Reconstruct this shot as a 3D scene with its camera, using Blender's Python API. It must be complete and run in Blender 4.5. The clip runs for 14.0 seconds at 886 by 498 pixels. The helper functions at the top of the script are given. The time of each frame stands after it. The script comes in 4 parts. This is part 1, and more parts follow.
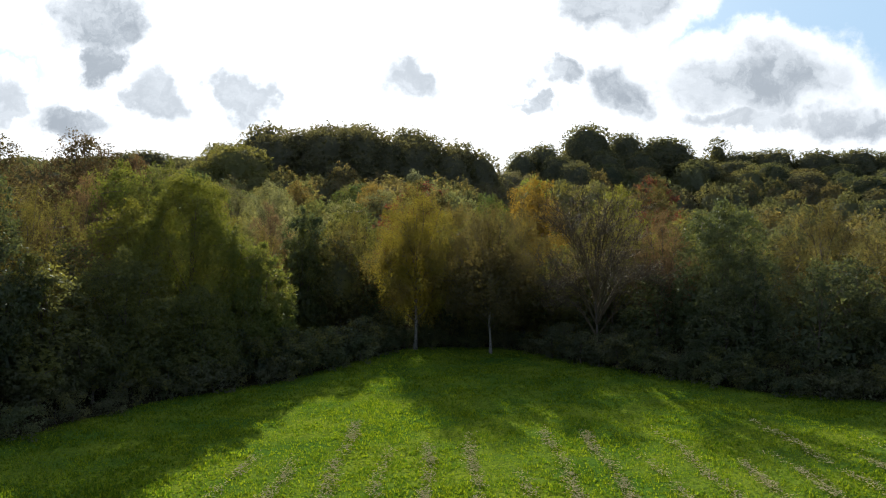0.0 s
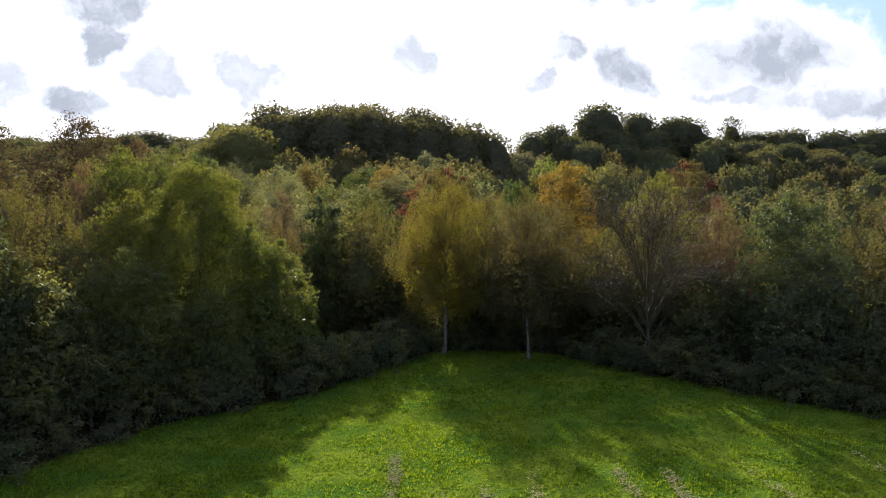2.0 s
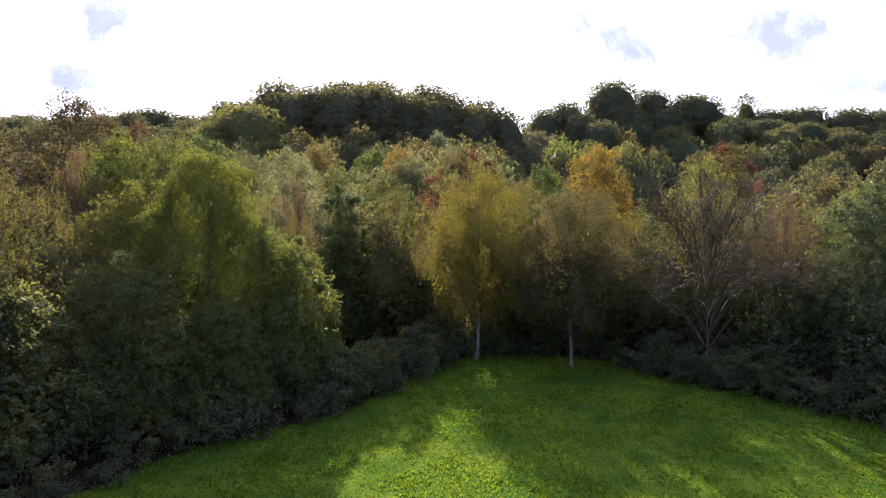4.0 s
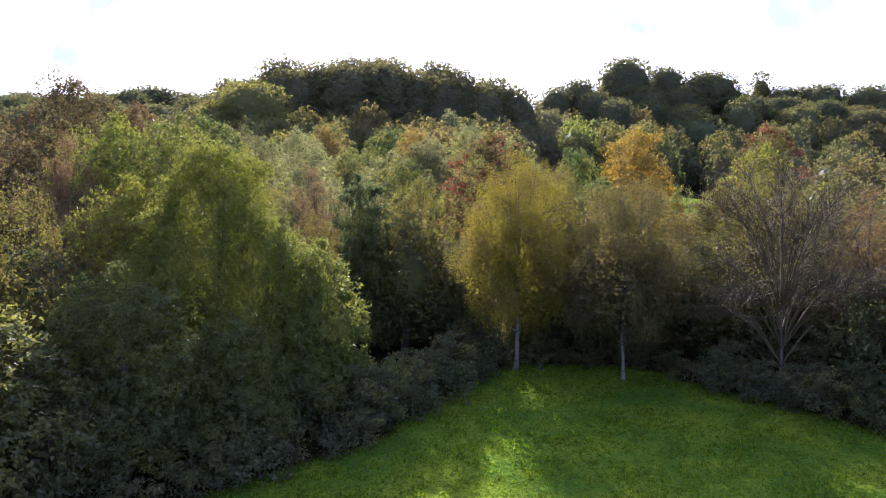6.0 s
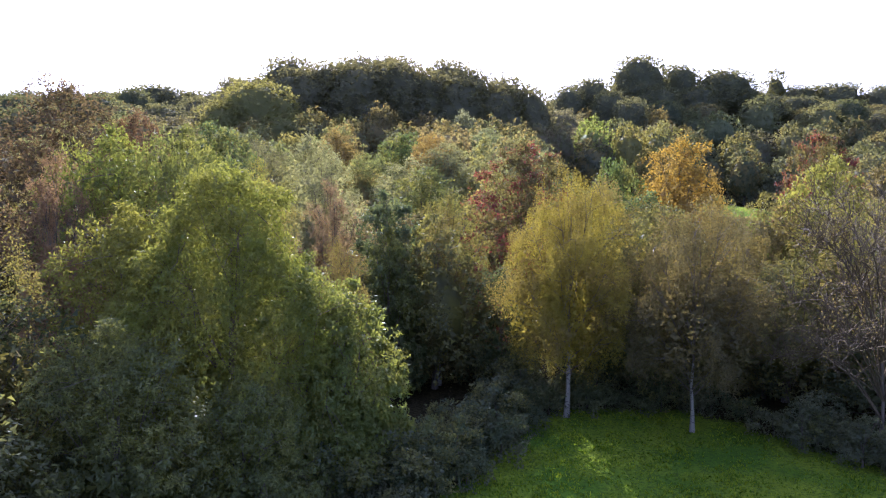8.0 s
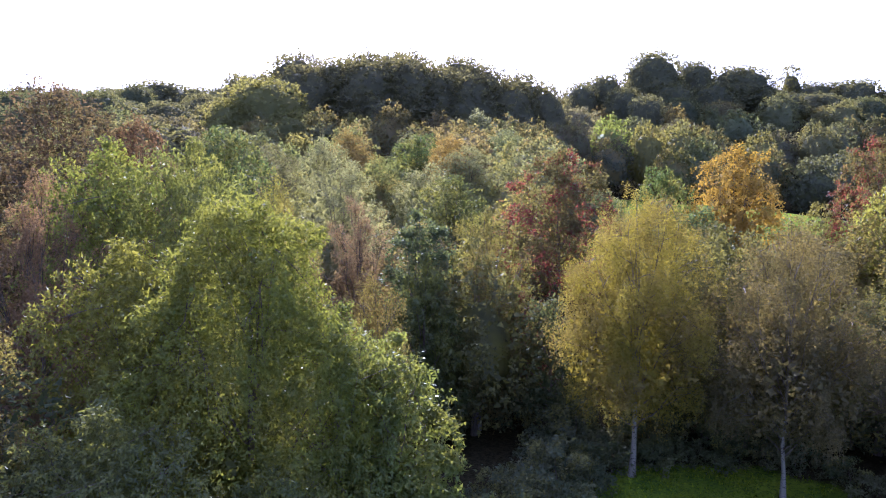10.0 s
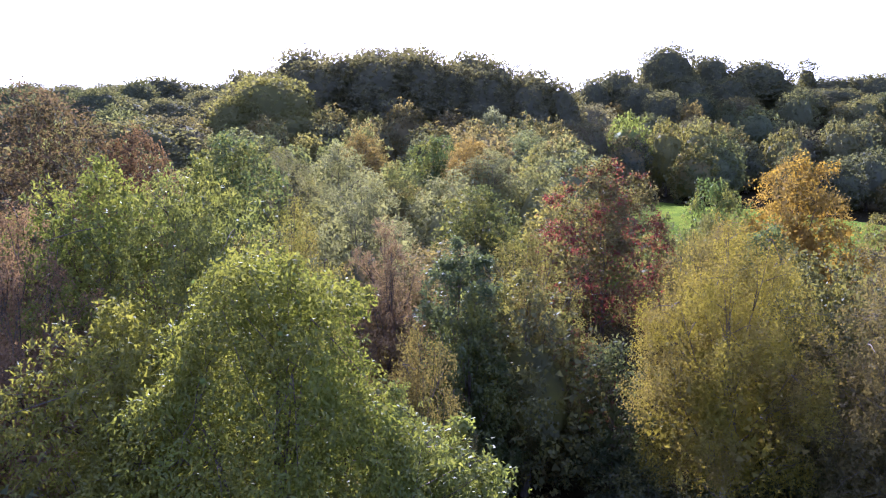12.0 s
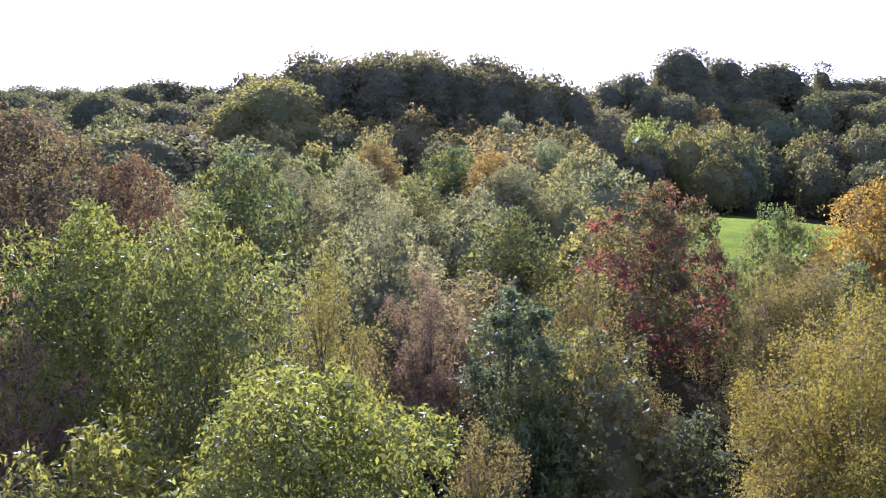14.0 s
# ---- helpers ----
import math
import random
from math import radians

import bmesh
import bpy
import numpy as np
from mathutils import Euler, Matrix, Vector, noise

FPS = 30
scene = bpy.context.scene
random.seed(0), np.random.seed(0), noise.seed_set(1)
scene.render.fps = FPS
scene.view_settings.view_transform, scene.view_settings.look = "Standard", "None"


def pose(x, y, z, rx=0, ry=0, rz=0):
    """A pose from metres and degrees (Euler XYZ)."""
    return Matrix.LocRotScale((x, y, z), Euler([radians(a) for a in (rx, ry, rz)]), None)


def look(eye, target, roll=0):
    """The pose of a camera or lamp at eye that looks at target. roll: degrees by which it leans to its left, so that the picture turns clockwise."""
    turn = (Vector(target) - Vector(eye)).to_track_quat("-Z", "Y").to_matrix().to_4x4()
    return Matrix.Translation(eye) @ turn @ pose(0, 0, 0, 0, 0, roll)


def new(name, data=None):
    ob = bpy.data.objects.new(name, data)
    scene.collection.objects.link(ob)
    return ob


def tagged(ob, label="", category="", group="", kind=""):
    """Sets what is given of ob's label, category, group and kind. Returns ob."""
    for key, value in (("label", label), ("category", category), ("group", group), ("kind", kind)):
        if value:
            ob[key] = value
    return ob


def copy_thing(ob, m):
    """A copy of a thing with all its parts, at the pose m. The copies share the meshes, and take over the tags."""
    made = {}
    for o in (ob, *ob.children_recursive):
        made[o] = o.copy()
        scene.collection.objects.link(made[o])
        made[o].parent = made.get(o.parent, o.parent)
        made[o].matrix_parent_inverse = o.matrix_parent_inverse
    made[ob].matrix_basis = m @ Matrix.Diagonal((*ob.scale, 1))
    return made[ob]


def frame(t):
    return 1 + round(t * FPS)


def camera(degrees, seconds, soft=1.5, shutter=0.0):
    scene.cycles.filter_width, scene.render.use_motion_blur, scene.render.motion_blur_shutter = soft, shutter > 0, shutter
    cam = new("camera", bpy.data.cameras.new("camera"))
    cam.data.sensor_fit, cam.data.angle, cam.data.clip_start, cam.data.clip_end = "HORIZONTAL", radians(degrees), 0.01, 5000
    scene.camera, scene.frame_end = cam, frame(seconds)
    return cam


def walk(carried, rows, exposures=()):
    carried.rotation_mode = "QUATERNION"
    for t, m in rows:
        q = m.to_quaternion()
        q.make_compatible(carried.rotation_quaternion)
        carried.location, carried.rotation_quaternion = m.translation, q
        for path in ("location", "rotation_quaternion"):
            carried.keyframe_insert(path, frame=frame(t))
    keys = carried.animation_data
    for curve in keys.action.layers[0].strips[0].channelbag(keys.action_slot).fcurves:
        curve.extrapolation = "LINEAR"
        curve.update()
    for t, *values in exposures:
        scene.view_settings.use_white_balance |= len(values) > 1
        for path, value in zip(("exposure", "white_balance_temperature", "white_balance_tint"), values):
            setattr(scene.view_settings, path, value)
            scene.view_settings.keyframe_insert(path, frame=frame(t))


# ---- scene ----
SECONDS, LENS = 14.0, 61.6
cam = camera(LENS, SECONDS, soft=1.1)
METRES, EYE, TILT, LEAN, TURN = 42.0, 8.8, 0.0, 0.0, 0.0
ROWS = [
    (0.0, 0.0, 0.0, 0.0, -0.0, 0.0, -0.0),
    (0.5, -0.0133, 0.032, 0.007, 0.03, -0.21, 0.01),
    (1.0, -0.0263, 0.0644, 0.0137, 0.09, -0.65, 0.01),
    (1.5, -0.0395, 0.0967, 0.0204, 0.17, -1.1, 0.01),
    (2.0, -0.0522, 0.1293, 0.0269, 0.23, -1.57, 0.02),
    (2.5, -0.0649, 0.1618, 0.0335, 0.32, -2.02, 0.0),
    (3.0, -0.0768, 0.1943, 0.0395, 0.37, -2.45, 0.01),
    (5.5, -0.1372, 0.3547, 0.0697, 0.64, -4.62, -0.05),
    (6.0, -0.1493, 0.3872, 0.0753, 0.69, -5.05, -0.05),
    (6.5, -0.1616, 0.4202, 0.0825, 0.74, -5.25, -0.08),
    (7.0, -0.1739, 0.454, 0.0912, 0.81, -5.27, -0.1),
    (7.5, -0.1868, 0.4884, 0.0996, 0.86, -5.28, -0.1),
    (8.0, -0.1998, 0.5225, 0.1071, 0.92, -5.28, -0.11),
    (10.5, -0.2635, 0.686, 0.1449, 1.23, -5.85, -0.16),
    (11.0, -0.2761, 0.7185, 0.1527, 1.29, -6.05, -0.13),
    (11.5, -0.2885, 0.7511, 0.1603, 1.34, -6.12, -0.13),
    (12.0, -0.3007, 0.7839, 0.1678, 1.39, -6.12, -0.12),
    (12.5, -0.3129, 0.8162, 0.178, 1.45, -6.14, -0.13),
    (13.0, -0.325, 0.8486, 0.1878, 1.5, -6.14, -0.12),
    (13.5, -0.3376, 0.8813, 0.1963, 1.54, -6.13, -0.13),
    (14.0, -0.3501, 0.9137, 0.2042, 1.59, -6.14, -0.13),
]
EXPOSURES = [(0.0, 1.1, 6150, 9), (1.5, 1.22, 6100, 12), (3.0, 1.55, 5850, 20), (5.5, 2.05, 5450, 26), (6.5, 2.15, 5350, 27), (8.0, 2.36, 5200, 33), (10.5, 2.44, 5020, 38), (14.0, 2.4, 5000, 39)]
walk(cam, [(t, pose(0, 0, EYE, TILT, LEAN, TURN) @ pose(METRES * x, METRES * y, METRES * z, 90 + pitch, roll, yaw)) for t, x, y, z, yaw, pitch, roll in ROWS], EXPOSURES)

# ---------------------------------------------------------------- light
SUN_LEFT, SUN_UP = 10.0, 25.5      # degrees left of straight ahead, degrees up
TO_SUN = Vector((-math.sin(radians(SUN_LEFT)) * math.cos(radians(SUN_UP)), math.cos(radians(SUN_LEFT)) * math.cos(radians(SUN_UP)), math.sin(radians(SUN_UP))))
sun = new("sun", bpy.data.lights.new("sun", "SUN"))
sun.data.energy, sun.data.angle, sun.data.color = 5.0, radians(0.6), (1.0, 0.93, 0.80)
sun.matrix_world = look(TO_SUN * 500, (0, 0, 0))


class Nodes:
    """Short hand for building a node tree."""

    def __init__(self, tree):
        self.tree = tree
        tree.nodes.clear()

    def add(self, kind, **given):
        n = self.tree.nodes.new(kind)
        for key, value in given.items():
            if key.startswith("i_"):
                name = key[2:]
                socket = n.inputs[int(name)] if name.isdigit() else n.inputs[name.replace("_", " ")]
                self.plug(socket, value)
            elif key == "mode":
                n.operation = value
            elif key == "sky":
                n.sky_type = value
            elif key == "blend":
                n.blend_type = value
            elif key == "data":
                n.data_type = value
            elif key == "attribute":
                n.attribute_name = value
        return n

    def plug(self, socket, value):
        if isinstance(value, bpy.types.NodeSocket):
            self.tree.links.new(value, socket)
        else:
            socket.default_value = value

    def math(self, mode, a, b=0.0, clamp=False):
        n = self.add("ShaderNodeMath", mode=mode, i_0=a, i_1=b)
        n.use_clamp = clamp
        return n.outputs[0]

    def vec(self, mode, a, b=(0, 0, 0)):
        n = self.add("ShaderNodeVectorMath", mode=mode, i_0=a, i_1=b)
        return n.outputs["Value"] if mode in ("LENGTH", "DOT_PRODUCT") else n.outputs[0]

    def noise(self, vector, scale, detail=3.0, rough=0.55):
        n = self.add("ShaderNodeTexNoise", i_Scale=scale, i_Detail=detail, i_Roughness=rough)
        self.plug(n.inputs["Vector"], vector)
        return n

    def step(self, value, low, high, to_low=0.0, to_high=1.0):
        n = self.add("ShaderNodeMapRange", i_0=value, i_1=low, i_2=high, i_3=to_low, i_4=to_high)
        n.interpolation_type = "SMOOTHSTEP"
        return n.outputs[0]

    def mix(self, factor, a, b, blend="MIX"):
        n = self.add("ShaderNodeMix", data="RGBA", blend=blend)
        self.plug(n.inputs[0], factor)
        self.plug(n.inputs[6], a)
        self.plug(n.inputs[7], b)
        return n.outputs[2]


def make_sky():
    """Hazy blue sky with a bright veil round the sun and drifting grey cumulus."""
    world = bpy.data.worlds.new("sky")
    scene.world = world
    world.use_nodes = True
    k = Nodes(world.node_tree)
    way = k.vec("NORMALIZE", k.add("ShaderNodeTexCoord").outputs["Generated"])
    parts = k.add("ShaderNodeSeparateXYZ", i_0=way)
    sky = k.add("ShaderNodeTexSky", sky="NISHITA")
    sky.sun_disc, sky.sun_elevation, sky.sun_rotation = False, radians(SUN_UP), radians(360 - SUN_LEFT)
    blue = k.mix(1.0, sky.outputs[0], (0.06, 0.06, 0.06, 1), "MULTIPLY")
    # thin cloud everywhere, glowing towards the sun
    near = k.math("MAXIMUM", k.vec("DOT_PRODUCT", way, tuple(TO_SUN)), 0.0)
    glow = k.math("POWER", near, 14.0)
    ahead_share = k.step(near, 0.45, 0.84)
    front = k.math("MAXIMUM", parts.outputs[1], 0.08)
    u = k.math("DIVIDE", parts.outputs[0], front)
    v = k.math("DIVIDE", parts.outputs[2], front)
    flat = k.add("ShaderNodeCombineXYZ", i_0=u, i_1=v, i_2=0.0).outputs[0]
    high = k.add("ShaderNodeCombineXYZ", i_0=parts.outputs[0], i_1=parts.outputs[1], i_2=k.math("MULTIPLY", parts.outputs[2], 2.2)).outputs[0]
    veil = k.step(k.noise(high, 3.2, 6.0, 0.6).outputs["Fac"], 0.40, 0.62, 0.25, 1.0)
    # open blue patches high on both sides
    open_right = k.vec("LENGTH", k.vec("MULTIPLY", k.vec("SUBTRACT", flat, (0.50, 0.35, 0)), (3.2, 5.6, 0)))
    open_left = k.vec("LENGTH", k.vec("MULTIPLY", k.vec("SUBTRACT", flat, (-0.61, 0.27, 0)), (9.0, 8.0, 0)))
    openness = k.step(k.math("MINIMUM", open_right, open_left), 0.55, 1.1)
    veil = k.math("MAXIMUM", k.math("MULTIPLY", veil, openness), k.math("MULTIPLY", glow, 0.9, True))
    veil = k.math("MINIMUM", k.math("MAXIMUM", veil, k.math("MULTIPLY", k.math("MULTIPLY", ahead_share, openness), 0.85)), 1.0)
    shine = k.math("ADD", k.math("ADD", 0.27, k.math("MULTIPLY", ahead_share, 0.28)), k.math("MULTIPLY", glow, 0.6))
    white = k.add("ShaderNodeCombineXYZ", i_0=k.math("MULTIPLY", shine, k.step(near, 0.3, 0.8, 0.84, 1.0)), i_1=shine, i_2=k.math("MULTIPLY", shine, k.step(near, 0.3, 0.8, 1.48, 1.0))).outputs[0]
    patch = k.mix(k.math("MULTIPLY", k.math("SUBTRACT", 1.0, openness), ahead_share), blue, (0.24, 0.33, 0.42, 1))
    base = k.mix(veil, patch, white)
    # separate cumulus: middle and half size on the plane one unit ahead, thickness
    wobble = k.vec("MULTIPLY", k.vec("SUBTRACT", k.noise(flat, 7.0, 7.0, 0.6).outputs["Color"], (0.5, 0.5, 0.5)), (0.21, 0.13, 0.0))
    curl = k.vec("MULTIPLY", k.vec("SUBTRACT", k.noise(flat, 34.0, 5.0, 0.6).outputs["Color"], (0.5, 0.5, 0.5)), (0.050, 0.040, 0.0))
    bent = k.vec("ADD", k.vec("ADD", flat, wobble), curl)
    mask, halo = None, None
    for cu, cv, ru, rv, thick in (
            (-0.460, 0.315, 0.110, 0.062, 0.95), (-0.455, 0.258, 0.055, 0.036, 0.92), (-0.500, 0.182, 0.085, 0.034, 0.92), (-0.375, 0.200, 0.050, 0.055, 0.80), (-0.262, 0.195, 0.055, 0.045, 0.80),
            (-0.048, 0.232, 0.072, 0.045, 0.82), (0.142, 0.236, 0.042, 0.028, 0.90), (0.110, 0.196, 0.032, 0.015, 0.85), (0.240, 0.220, 0.080, 0.048, 0.92),
            (0.430, 0.218, 0.130, 0.058, 0.88), (0.235, 0.340, 0.090, 0.050, 0.90), (0.570, 0.160, 0.100, 0.028, 0.80), (-0.61, 0.19, 0.04, 0.05, 0.7), (0.42, 0.165, 0.12, 0.018, 0.7)):
        far = k.vec("LENGTH", k.vec("DIVIDE", k.vec("SUBTRACT", bent, (cu, cv, 0)), (ru, rv, 1)))
        one = k.step(far, 1.16, 0.45, 0.0, thick)
        mask = one if mask is None else k.math("MAXIMUM", mask, one)
        rim = k.step(far, 1.55, 1.15)
        halo = rim if halo is None else k.math("MAXIMUM", halo, rim)
    ahead = k.math("GREATER_THAN", parts.outputs[1], 0.1)
    mask = k.math("MULTIPLY", mask, ahead)
    mottle = k.step(k.noise(bent, 13.0, 7.0, 0.65).outputs["Fac"], 0.40, 0.66)
    grey = k.mix(mottle, (0.172, 0.190, 0.210, 1), (0.330, 0.345, 0.360, 1))
    base = k.mix(k.math("MULTIPLY", k.math("MULTIPLY", halo, ahead), 0.9), base, white)
    final = k.mix(mask, base, grey)
    out = k.add("ShaderNodeOutputWorld")
    back = k.add("ShaderNodeBackground", i_Color=final, i_Strength=1.0)
    k.plug(out.inputs[0], back.outputs[0])


make_sky()


# ---------------------------------------------------------------- materials
def material(name):
    m = bpy.data.materials.new(name)
    m.use_nodes = True
    return m, Nodes(m.node_tree)


def leaf_material(name, turn, through_share=0.42, gloss=0.42, start=0.46, full=0.74, shine=0.045):
    """Leaves in the colour of their object, mottled leaf by leaf and branch by branch towards the colour turn."""
    m, k = material(name)
    info = k.add("ShaderNodeObjectInfo")
    geo = k.add("ShaderNodeNewGeometry")
    place = k.add("ShaderNodeTexCoord").outputs["Object"]
    each = geo.outputs["Random Per Island"]
    patch = k.noise(place, 0.42, 3.0).outputs["Fac"]
    turned = k.math("MULTIPLY", k.step(k.math("ADD", k.math("MULTIPLY", patch, 1.0), k.math("MULTIPLY", each, 0.12)), start, full), 0.80)
    colour = k.mix(turned, info.outputs["Color"], turn)
    light = k.math("ADD", 0.86, k.math("MULTIPLY", each, 0.28))
    tone = k.add("ShaderNodeCombineXYZ", i_0=light, i_1=light, i_2=light).outputs[0]
    # a trace of blue-grey in each leaf's colour imitates haze
    colour = k.mix(0.035, k.mix(1.0, colour, tone, "MULTIPLY"), (0.10, 0.105, 0.165, 1))
    matt = k.add("ShaderNodeBsdfDiffuse", i_Color=colour, i_Roughness=0.4)
    sheen = k.add("ShaderNodeBsdfGlossy", i_Color=(0.32, 0.34, 0.34, 1), i_Roughness=gloss)
    top = k.add("ShaderNodeMixShader", i_0=shine)
    k.plug(top.inputs[1], matt.outputs[0])
    k.plug(top.inputs[2], sheen.outputs[0])
    lit = k.mix(1.0, colour, (1.55, 1.45, 0.85, 1), "MULTIPLY")
    under = k.add("ShaderNodeBsdfTranslucent", i_Color=lit)
    both = k.add("ShaderNodeMixShader", i_0=through_share)
    k.plug(both.inputs[1], top.outputs[0])
    k.plug(both.inputs[2], under.outputs[0])
    k.plug(k.add("ShaderNodeOutputMaterial").inputs[0], both.outputs[0])
    return m


def bark_material(name, dark, pale, bands=False):
    m, k = material(name)
    place = k.add("ShaderNodeTexCoord").outputs["Object"]
    stretched = k.vec("MULTIPLY", place, (6.0, 6.0, 14.0) if bands else (9.0, 9.0, 1.6))
    grain = k.noise(stretched, 1.0, 5.0).outputs["Fac"]
    broad = k.noise(place, 0.8, 2.0).outputs["Fac"]
    f = k.step(grain, 0.36, 0.48) if bands else k.step(k.math("ADD", k.math("MULTIPLY", grain, 0.7), k.math("MULTIPLY", broad, 0.4)), 0.35, 0.75)
    colour = k.mix(f, dark, pale)
    bump = k.add("ShaderNodeBump", i_Strength=0.5, i_Distance=0.02, i_Height=grain)
    b = k.add("ShaderNodeBsdfPrincipled", i_Base_Color=colour, i_Roughness=0.85, i_Specular_IOR_Level=0.12, i_Normal=bump.outputs[0])
    k.plug(k.add("ShaderNodeOutputMaterial").inputs[0], b.outputs[0])
    return m


def grass_material(name):
    """Blades of short green turf, yellower here and there."""
    m, k = material(name)
    each = k.add("ShaderNodeNewGeometry").outputs["Random Per Island"]
    place = k.add("ShaderNodeTexCoord").outputs["Object"]
    patch = k.noise(place, 0.35, 4.0).outputs["Fac"]
    colour = k.mix(k.step(k.math("ADD", k.math("MULTIPLY", patch, 0.5), k.math("MULTIPLY", each, 0.6)), 0.30, 0.85), (0.056, 0.108, 0.011, 1), (0.180, 0.220, 0.015, 1))
    top = k.add("ShaderNodeBsdfDiffuse", i_Color=colour, i_Roughness=0.5)
    under = k.add("ShaderNodeBsdfTranslucent", i_Color=k.mix(1.0, colour, (1.5, 1.5, 0.6, 1), "MULTIPLY"))
    both = k.add("ShaderNodeMixShader", i_0=0.45)
    k.plug(both.inputs[1], top.outputs[0])
    k.plug(both.inputs[2], under.outputs[0])
    k.plug(k.add("ShaderNodeOutputMaterial").inputs[0], both.outputs[0])
    return m


def ground_material(name):
    """Turf on the meadow, leaf litter and soil under the wood (the surface's own wood value)."""
    m, k = material(name)
    place = k.add("ShaderNodeTexCoord").outputs["Object"]
    wood = k.add("ShaderNodeAttribute", attribute="wood").outputs["Fac"]
    broad = k.noise(place, 0.22, 4.0).outputs["Fac"]
    fine = k.noise(place, 6.5, 5.0, 0.7).outputs["Fac"]
    lump = k.noise(place, 3.0, 3.0, 0.6).outputs["Fac"]
    turf = k.mix(k.step(broad, 0.35, 0.65), (0.055, 0.106, 0.011, 1), (0.132, 0.170, 0.014, 1))
    turf = k.mix(k.math("MULTIPLY", k.step(fine, 0.46, 0.62), 0.75), turf, (0.028, 0.054, 0.014, 1))
    dry = k.add("ShaderNodeAttribute", attribute="dry").outputs["Fac"]
    turf = k.mix(k.math("MULTIPLY", dry, 0.30), turf, k.mix(fine, (0.105, 0.125, 0.022, 1), (0.200, 0.200, 0.050, 1)))
    litter = k.mix(k.step(fine, 0.35, 0.65), (0.022, 0.020, 0.011, 1), (0.050, 0.042, 0.020, 1))
    cover = k.step(k.math("ADD", wood, k.math("MULTIPLY", k.math("SUBTRACT", fine, 0.5), 0.6)), 0.35, 0.65)
    colour = k.mix(cover, turf, litter)
    bump = k.add("ShaderNodeBump", i_Strength=1.0, i_Distance=0.16, i_Height=k.math("ADD", k.math("MULTIPLY", fine, 0.6), k.math("MULTIPLY", lump, 0.5)))
    b = k.add("ShaderNodeBsdfPrincipled", i_Base_Color=colour, i_Roughness=0.9, i_Specular_IOR_Level=0.0, i_Normal=bump.outputs[0])
    k.plug(k.add("ShaderNodeOutputMaterial").inputs[0], b.outputs[0])
    return m


def straw_material(name):
    m, k = material(name)
    each = k.add("ShaderNodeNewGeometry").outputs["Random Per Island"]
    colour = k.mix(each, (0.29, 0.24, 0.11, 1), (0.50, 0.42, 0.21, 1))
    b = k.add("ShaderNodeBsdfDiffuse", i_Color=colour, i_Roughness=0.8)
    k.plug(k.add("ShaderNodeOutputMaterial").inputs[0], b.outputs[0])
    return m


GREEN_LEAF = leaf_material("green_leaf", (0.165, 0.152, 0.032, 1), 0.36, 0.45)
AUTUMN_LEAF = leaf_material("autumn_leaf", (0.180, 0.138, 0.048, 1), 0.36, 0.6)
BROWN_LEAF = leaf_material("brown_leaf", (0.130, 0.085, 0.048, 1), 0.34, 0.6)
RED_LEAF = leaf_material("red_leaf", (0.085, 0.098, 0.028, 1), 0.38, 0.55, 0.44, 0.58)
CHESTNUT_LEAF = leaf_material("chestnut_leaf", (0.150, 0.148, 0.028, 1), 0.38, 0.40, 0.46, 0.74, 0.06)
BIRCH_LEAF = leaf_material("birch_leaf", (0.140, 0.108, 0.034, 1), 0.36, 0.6)
BEECH_LEAF = leaf_material("beech_leaf", (0.195, 0.175, 0.075, 1), 0.36, 0.55, 0.50, 0.80)
GLOSSY_LEAF = leaf_material("glossy_leaf", (0.110, 0.120, 0.045, 1), 0.36, 0.46, 0.50, 0.80, 0.07)
DULL_LEAF = leaf_material("dull_leaf", (0.120, 0.125, 0.052, 1), 0.36, 0.55)
BARK = bark_material("grey_bark", (0.045, 0.036, 0.026, 1), (0.150, 0.125, 0.095, 1))
BIRCH_BARK = bark_material("birch_bark", (0.05, 0.042, 0.038, 1), (0.175, 0.160, 0.130, 1), True)
TWIG = bark_material("pale_twig", (0.060, 0.046, 0.028, 1), (0.120, 0.094, 0.054, 1))
TURF = grass_material("turf_blade")
GROUND = ground_material("ground")
STRAW = straw_material("straw")


# ---------------------------------------------------------------- ground
def smooth(a, b, x):
    t = np.clip((np.asarray(x, float) - a) / (b - a), 0.0, 1.0)
    return t * t * (3 - 2 * t)


def height(x, y):
    """Height of the ground: a level meadow, a wooded knoll ahead and wooded ridges beyond on both sides."""
    x, y = np.asarray(x, float), np.asarray(y, float)
    h = 0.5 * smooth(42, 62, y) + 4.3 * smooth(66, 190, y) + 4.0 * smooth(80, 130, y) * smooth(18, -12, x)
    h = h + 18.0 * np.exp(-((x + 28) / 44) ** 2 - ((y - 230) / 58) ** 2)
    h = h + (36.0 - 7.0 * smooth(80, 160, x)) * smooth(168, 330, y) * smooth(-25, 55, x)
    h = h + 22.5 * smooth(150, 330, y) * smooth(-45, -115, x) + 3.5 * smooth(60, 110, y) * smooth(-35, -80, x)
    h = h + 12.0 * smooth(240, 330, y) * smooth(40, -30, x) * smooth(-120, -60, x)
    h = h + 5.5 * np.exp(-((x - 31) / 32) ** 2 - ((y - 146) / 34) ** 2)
    return h + 0.10 * np.sin(x * 0.31 + 1.0) * np.cos(y * 0.23) * smooth(20, 70, np.abs(x) + np.abs(y - 30))


